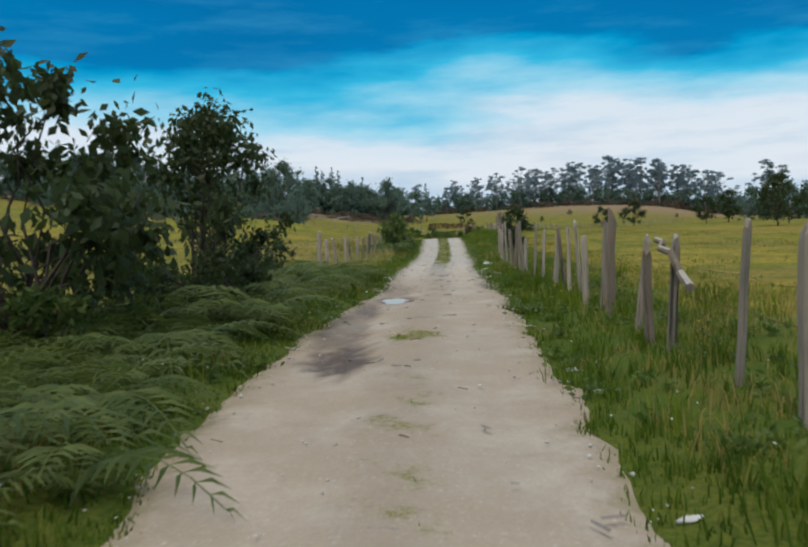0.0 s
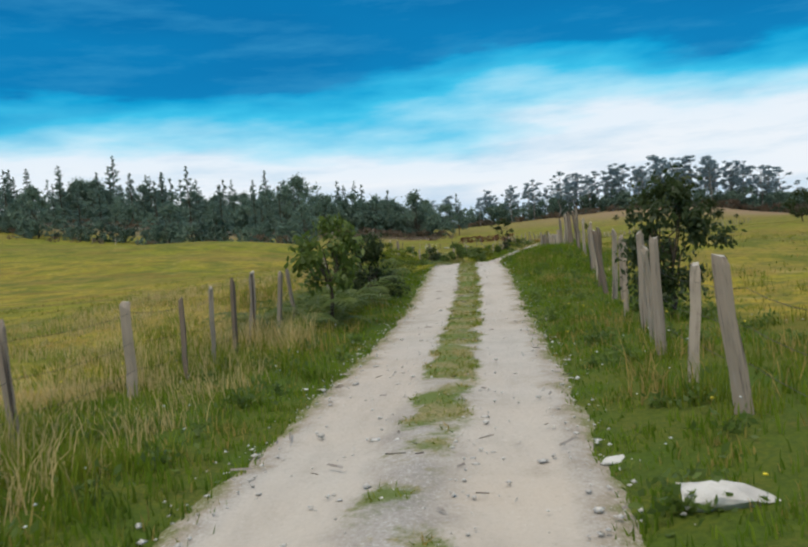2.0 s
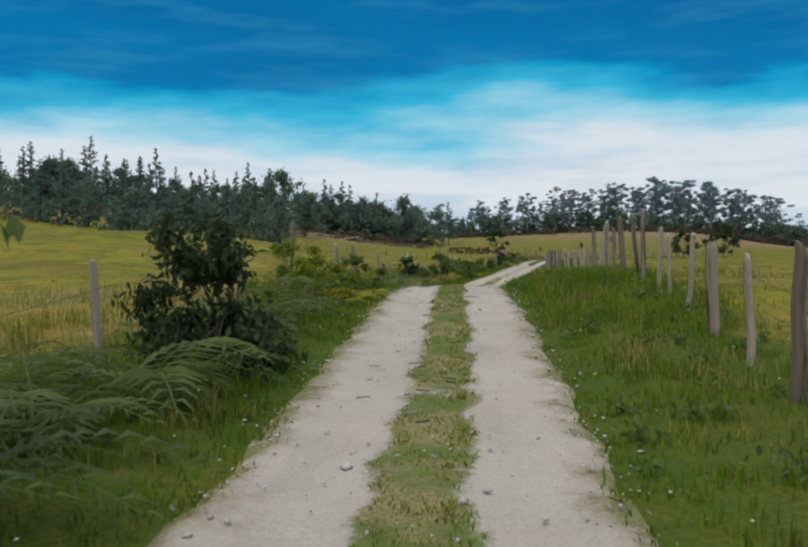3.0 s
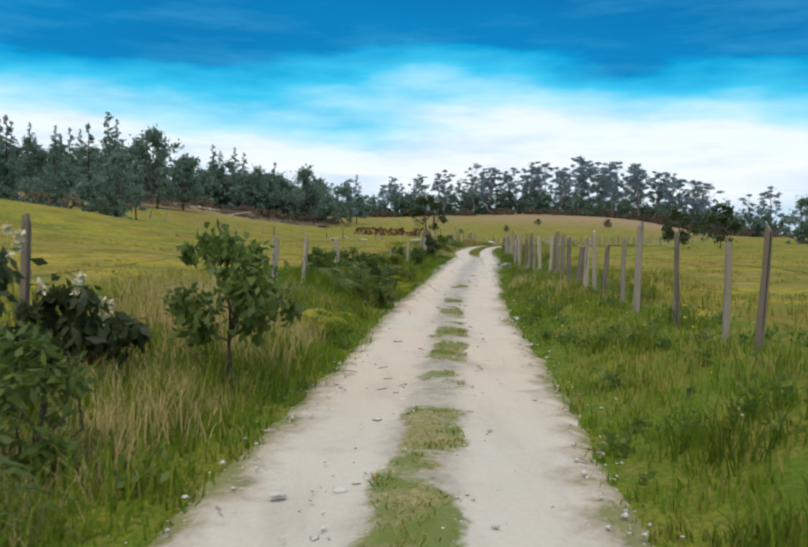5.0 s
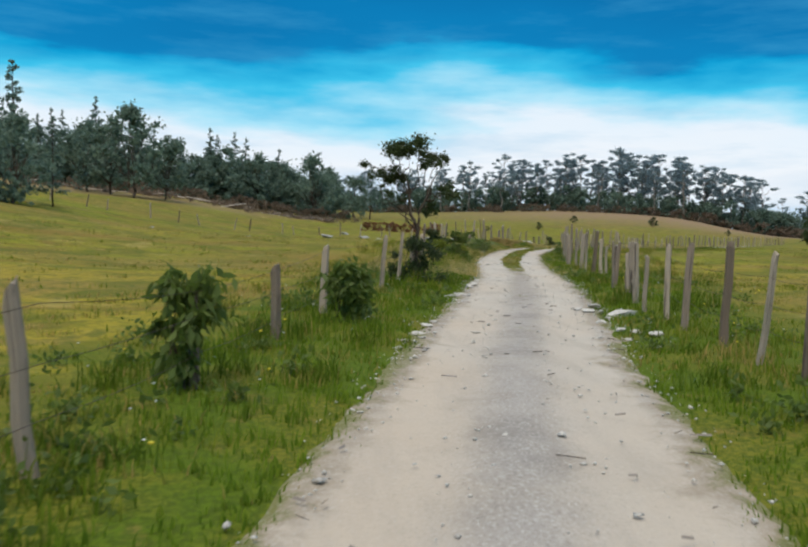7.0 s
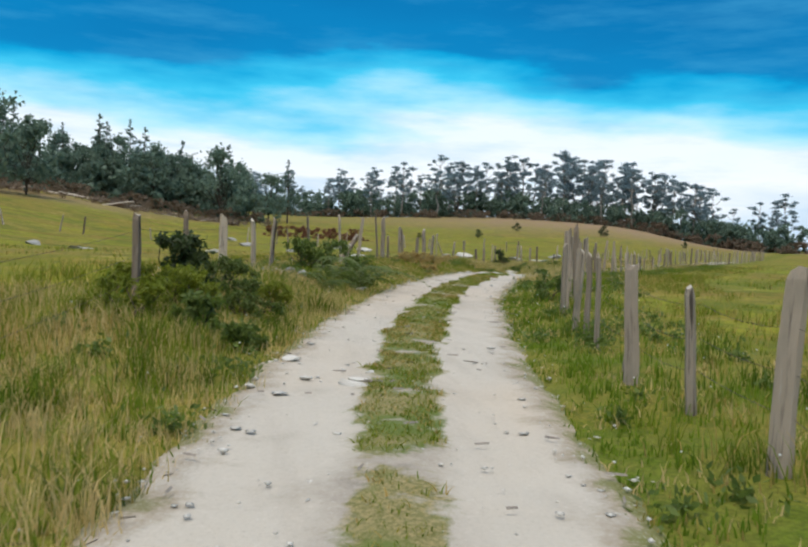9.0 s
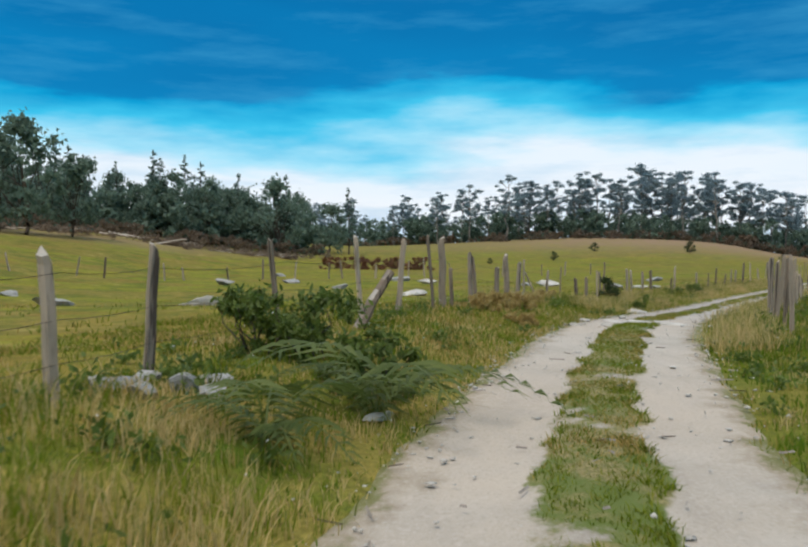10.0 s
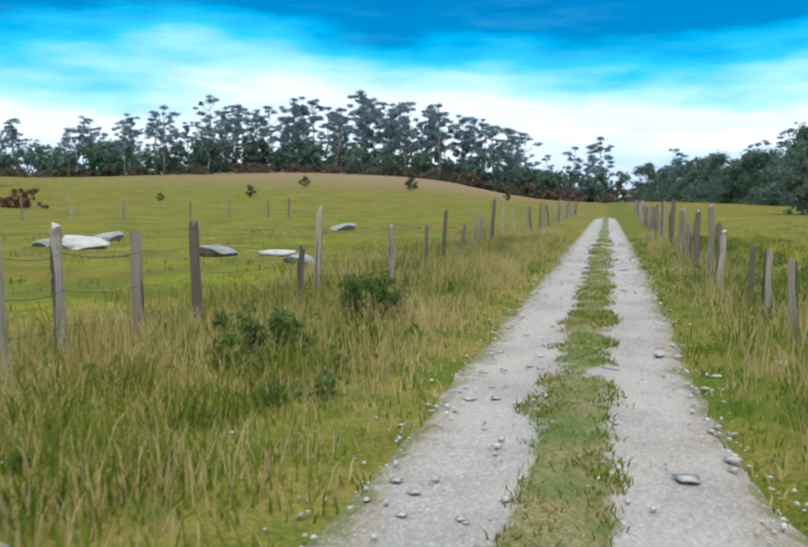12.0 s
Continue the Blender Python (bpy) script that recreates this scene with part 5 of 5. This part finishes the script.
# ---------------------------------------------------------------- grass
def blades(name, r, x, y, height, width, material, label, bend=0.45, lift=0.0):
    """Tufted blades, each a bent strip of three triangles, in one mesh."""
    n = len(x)
    z = land(x, y) + lift
    a = r.uniform(0, 6.283, n)
    lean = r.uniform(0.1, 1.0, n) * bend * height
    dx, dy = np.cos(a), np.sin(a)
    b = r.uniform(0, 6.283, n)
    wx, wy = np.cos(b) * width, np.sin(b) * width
    base = np.stack([x, y, z - 0.02], -1)
    mid = base + np.stack([dx * lean * 0.35, dy * lean * 0.35, height * 0.6], -1)
    tip = base + np.stack([dx * lean, dy * lean, height * r.uniform(0.85, 1.0, n)], -1)
    w = np.stack([wx, wy, np.zeros(n)], -1)
    v = np.stack([base - w, base + w, mid + w * 0.7, mid - w * 0.7, tip], 1).reshape(-1, 3)
    i = np.arange(n)[:, None] * 5
    f = np.concatenate([i + [0, 1, 2], i + [0, 2, 3], i + [3, 2, 4]], 1).reshape(-1, 3)
    tagged(new(name, mesh_np(name, v, f, material)), label, "grass", kind="stuff")


def tufted(r, n, y0, y1, d0, d1, sides, tuft, scatter):
    """Places for blades in tufts, at d0 to d1 metres from the middle of the track."""
    m = n // tuft
    y = r.uniform(y0, y1, m)
    d = r.uniform(d0, d1, m) * r.choice(sides, m)
    y = np.repeat(y, tuft) + r.normal(0, scatter, m * tuft)
    d = np.repeat(d, tuft) + r.normal(0, scatter, m * tuft)
    return line_x(y) + d / slant(y), y, d


r = np.random.default_rng(50)
# short green turf on the verges
x, y, d = (np.concatenate(v) for v in zip(tufted(r, 110000, -6, 180, 0.98, 2.0, (-1, 1), 10, 0.06), tufted(r, 80000, -6, 180, 1.9, 3.6, (-1, 1), 10, 0.08)))
h = r.uniform(0.05, 0.17, len(x)) * (0.7 + 0.5 * smooth01(np.abs(d), 1.3, 2.6)) * np.clip(1 + 0.5 * wave(x, y, 6.0), 0.4, 2)
keep = (r.random(len(x)) > smooth01(y, 112, 124) * np.where(d < 0, 0.6, 0.25)) & (np.abs(d) > half_width(y) - 0.15 + 0.17 * wave(x, y, 1.7) + 0.1 * wave(x, y, 0.5))
x, y, h = x[keep], y[keep], h[keep]
# darker blades for the first stretch: lusher growth, its shade also in the colour
early = y < 25 + 5 * wave(x, y, 4.0)
blades("verge_grass", r, x[early], y[early], h[early], 0.008, BLADE_DARK, "short dark green grass on both verges of the track")
blades("verge_grass", r, x[~early], y[~early], h[~early], 0.008, BLADE_GREEN, "short fresh green grass on both verges of the track")
# longer mixed grass towards the fences
x, y, d = tufted(r, 110000, -6, 180, 1.8, 6.5, (-1, 1), 14, 0.1)
long = np.clip(0.6 + 0.8 * wave(x, y, 9.0, 1.0), 0.1, 1.4) * np.where(d < 0, 1.15, 0.8)
h = r.uniform(0.12, 0.4, len(x)) * long * (1 - 0.7 * smooth01(y, 130, 136) * smooth01(y, 152, 147) * (d < 0)) * (1 - 0.5 * smooth01(y, 94, 99) * smooth01(y, 120, 114))
blades("long_grass", r, x, y, h + 0.05, 0.006, BLADE_MIXED, "long mixed grass along the fences", 0.7)
# short straw-coloured grass among it past the bend
x, y, d = tufted(r, 46000, 112, 180, 1.0, 4.2, (-1, -1, 1), 12, 0.09)
keep = (np.abs(d) > half_width(y) - 0.02) & (r.random(len(x)) < smooth01(y, 112, 126))
blades("straw_grass", r, x[keep], y[keep], r.uniform(0.04, 0.15, keep.sum()), 0.007, BLADE_DRY, "short straw-coloured grass on the verges", 0.9)
# close tangled turf inside the second bend
x, y, d = tufted(r, 70000, 136, 156, 1.0, 6.5, (-1, -1, 1), 12, 0.1)
keep = np.abs(d) > half_width(y) + 0.05 + 0.2 * wave(x, y, 1.1)
blades("turf_grass", r, x[keep], y[keep], r.uniform(0.03, 0.11, keep.sum()) * np.clip(1 + 0.6 * wave(x, y, 0.8)[keep], 0.4, 1.6), 0.008, BLADE_MIXED, "close tangled turf at the bend of the track", 1.3)
# tall grass at the inside of the first bend
x, y, d = tufted(r, 20000, 47, 72, 1.6, 4.4, (1,), 20, 0.12)
blades("tall_grass", r, x, y, r.uniform(0.12, 0.36, len(x)) * np.clip(0.8 + 0.4 * wave(x, y, 3.0), 0.4, 1.2), 0.006, BLADE_GREEN, "tall green grass at the bend of the track", 0.6)
# dry seeding grass: along the left side past the bend, by the first fence and near the yellow bushes
for y0, y1, d0, d1, side, n, tall in ((150, 182, 1.4, 5.0, -1, 48000, 0.9), (63, 80, 1.7, 4.5, -1, 22000, 1.0), (24, 38, 2.2, 5.0, -1, 8000, 1.0), (116, 134, 1.3, 5.0, -1, 20000, 0.6), (134, 150, 1.3, 6.0, -1, 12000, 0.2), (138, 180, 1.4, 2.4, 1, 10000, 0.9), (86, 94, 1.5, 2.8, 1, 500, 0.8)):
    x, y, d = tufted(r, n, y0, y1, d0, d1, (side,), 16, 0.11)
    h = tall * r.uniform(0.2, 0.62, len(x)) * np.clip(0.75 + 0.5 * wave(x, y, 5.0, 3.0), 0.25, 1.2)
    blades("dry_grass", r, x, y, h, 0.005, BLADE_DRY, "long dry seeding grass beside the track", 0.75)
# pasture: coarse tufts that thin out with distance
x, y, d = tufted(r, 60000, -4, 195, 3.5, 24, (-1, 1), 12, 0.16)
blades("pasture_grass", r, x, y, r.uniform(0.05, 0.15, len(x)) * np.clip(0.9 + 0.6 * wave(x, y, 13.0), 0.3, 1.5), 0.012, BLADE_MIXED, "grazed pasture grass", 0.8)
# longer yellowed grass behind the first fence
x, y, d = tufted(r, 26000, 14, 62, 3.4, 11, (-1,), 14, 0.13)
blades("meadow_grass", r, x, y, r.uniform(0.12, 0.42, len(x)) * np.clip(0.8 + 0.5 * wave(x, y, 6.0, 1.0), 0.3, 1.2), 0.007, BLADE_DRY, "yellowed meadow grass behind the old fence", 0.7)
# rank growth on the bank under the hedge
x, y, d = tufted(r, 20000, 62, 93, 1.35, 4.2, (-1,), 16, 0.12)
blades("bank_grass", r, x, y, r.uniform(0.12, 0.42, len(x)) * np.clip(0.8 + 0.6 * wave(x, y, 4.0, 2.0), 0.25, 1.4), 0.007, BLADE_GREEN, "rank green grass on the bank below the hedge", 0.8)
# dark tussocks standing out of the verge grass
m = 620
y = r.uniform(-2, 178, m)
d = r.uniform(1.5, 4.5, m) * np.where(r.random(m) < 0.68, -1, 1)
tall = r.uniform(0.18, 0.5, m) * (1 - 0.55 * smooth01(y, 24, 28) * smooth01(y, 62, 58)) * (1 - 0.6 * smooth01(y, 130, 136) * smooth01(y, 152, 147))
d, y, tall = np.repeat(d, 60), np.repeat(y, 60), np.repeat(tall, 60)
y, d = y + r.normal(0, 0.13, len(y)), d + r.normal(0, 0.13, len(y))
blades("tussock_grass", r, line_x(y) + d / slant(y), y, tall * r.uniform(0.5, 1.1, len(y)), 0.006, BLADE_DARK, "dark green tussocks in the verge grass", 0.9)
# broad-leaved weeds in low clumps
m = 1300
y = r.uniform(-2, 178, m)
d = r.uniform(1.45, 4.2, m) * r.choice((-1, 1), m)
x = line_x(y) + d / slant(y)
centres = np.stack([x, y, land(x, y) + 0.06], -1)
tagged(new("weeds", mesh_np("weeds", *leaf_cloud(r, centres, r.uniform(0.1, 0.38, m), 60000, 0.075, 0.5, -0.2, 0.55), LEAF_BROAD)), "low broad-leaved weeds in the verge grass", "weeds", kind="stuff")
# the strip between the wheel lanes
x, y, d = tufted(r, 150000, -6, 180, -0.5, 0.5, (1,), 9, 0.035)
more = tufted(r, 60000, 122, 166, -0.5, 0.5, (1,), 9, 0.035)
x, y, d = (np.concatenate(v) for v in zip((x, y, d), more))
keep = turf(x, y, d) > 0.5 * r.uniform(0.75, 1.2, len(x))
blades("strip_grass", r, x[keep], y[keep], r.uniform(0.025, 0.1, keep.sum()), 0.006, BLADE_MIXED, "trodden grass strip between the wheel lanes", 1.1, 0.11)

# ---------------------------------------------------------------- gravel, flowers


def pebbles(name, r, x, y, z, size, material, label, flat=1.0):
    n = len(x)
    octa = np.array([(1, 0, 0), (-1, 0, 0), (0, 1, 0), (0, -1, 0), (0, 0, 0.6), (0, 0, -0.6)], float)
    f0 = np.array([(0, 2, 4), (2, 1, 4), (1, 3, 4), (3, 0, 4), (2, 0, 5), (1, 2, 5), (3, 1, 5), (0, 3, 5)])
    v = octa[None] * r.uniform(0.55, 1.3, (n, 6, 1)) * size[:, None, None]
    v[..., 2] *= flat
    a = r.uniform(0, 6.28, n)
    c, s = np.cos(a)[:, None], np.sin(a)[:, None]
    v = np.stack([v[..., 0] * c - v[..., 1] * s, v[..., 0] * s + v[..., 1] * c, v[..., 2]], -1) + np.stack([x, y, z], -1)[:, None]
    f = (np.arange(n)[:, None, None] * 6 + f0).reshape(-1, 3)
    tagged(new(name, mesh_np(name, v.reshape(-1, 3), f, material)), label, "gravel", kind="stuff")


y = r.uniform(-4, 178, 19000)
d = np.where(r.random(19000) < 0.55, r.choice((-1, 1), 19000) * r.normal(1.2, 0.16, 19000), r.normal(0, 0.45, 19000))
dense = 0.3 + 0.9 * smooth01(y, 130, 150) + 0.7 * np.exp(-((y - 106) / 9) ** 2) + 0.35 * np.exp(-((y - 71) / 3) ** 2) + 0.4 * np.exp(-((y - 21) / 4) ** 2)
dense = dense + 0.45 * smooth01(y, 16, 22) * smooth01(y, 60, 50)
keep = r.random(19000) < dense
y, d = y[keep], d[keep]
d = d * half_width(y) / 1.24
x = line_x(y) + d / slant(y)
pebbles("gravel", r, x, y, road_z(y) + 0.035 + 0.0 * d, r.gamma(2.0, 0.0045, len(x)) + 0.004, STONE_PALE, "loose pale gravel on the track")


# flat broken chips, thickest on the stony stretches
n = 2600
y = np.concatenate([r.uniform(120, 178, 1700), r.uniform(18, 60, 500), r.uniform(64, 118, 400)])
d = np.where(r.random(n) < 0.6, r.choice((-1, 1), n) * r.normal(1.14, 0.17, n), r.choice((-1, 1), n) * r.normal(0.36, 0.12, n))
clump = wave(y * 0 + np.sign(d) * 5, y, 1.2) > -0.15
y, d = y[clump], d[clump] * half_width(y[clump]) / 1.24
size = r.gamma(1.7, 0.0105, len(y)) + 0.01
pebbles("stone_chips", r, line_x(y) + d / slant(y), y, road_z(y) + 0.022, size, STONE_PALE, "flat pale stone chips bedded in the track", 0.25)


def flower_specks(name, r, n, y0, y1, size, material, label):
    y = r.uniform(y0, y1, n)
    d = r.uniform(1.5, 4.5, n) * r.choice((-1, 1), n)
    x = line_x(y) + d / slant(y)
    pebbles(name, r, x, y, land(x, y) + r.uniform(0.08, 0.25, n), np.full(n, size), material, label)


n = 900
y = r.uniform(-3, 178, n)
d = np.where(r.random(n) < 0.5, r.normal(0, 0.5, n), r.choice((-1, 1), n) * r.normal(1.15, 0.12, n)) * half_width(y) / 1.24
x = line_x(y) + d / slant(y)
a, size = r.uniform(0, 6.28, n), r.gamma(2.0, 0.016, n) + 0.02
u = np.stack([np.cos(a), np.sin(a), 0 * a], -1) * size[:, None]
w = np.stack([-np.sin(a), np.cos(a), 0 * a], -1) * 0.006
c = np.stack([x, y, road_z(y) + 0.045], -1)
v = np.stack([c - u - w, c + u - w, c + u + w + (0, 0, 0.012), c - u + w + (0, 0, 0.012)], 1).reshape(-1, 3)
tagged(new("twigs", mesh_np("twigs", v, np.arange(n * 4).reshape(-1, 4), BARK_PALE)), "twigs and dead leaves strewn on the track", "twigs", kind="stuff")
flower_specks("yellow_flowers", r, 220, 0, 120, 0.022, FLOWER, "small yellow flowers in the verge grass")
flower_specks("white_flowers", r, 900, 0, 170, 0.013, FLOWER_WHITE, "tiny white clover flowers in the verge grass")

# ---------------------------------------------------------------- puddles
for px, py, rx, ry in PUDDLES:
    verts = [(px, py, 0)]
    for i in range(28):
        a = 2 * math.pi * i / 28
        w = 1.1 + 0.2 * math.sin(3 * a + px) + 0.12 * math.sin(5 * a + 1) + 0.06 * math.sin(9 * a)
        verts.append((px + rx * w * math.cos(a), py + ry * w * math.sin(a), 0))
    zw = float(road_z(py)) - 0.012
    tagged(new("puddle", mesh_from("puddle", [(vx, vy, zw) for vx, vy, _ in verts], [(0, i + 1, (i + 1) % 28 + 1) for i in range(28)], WATER)),
           "shallow muddy puddle, its sky reflection partly painted pale", "puddle", kind="structure")
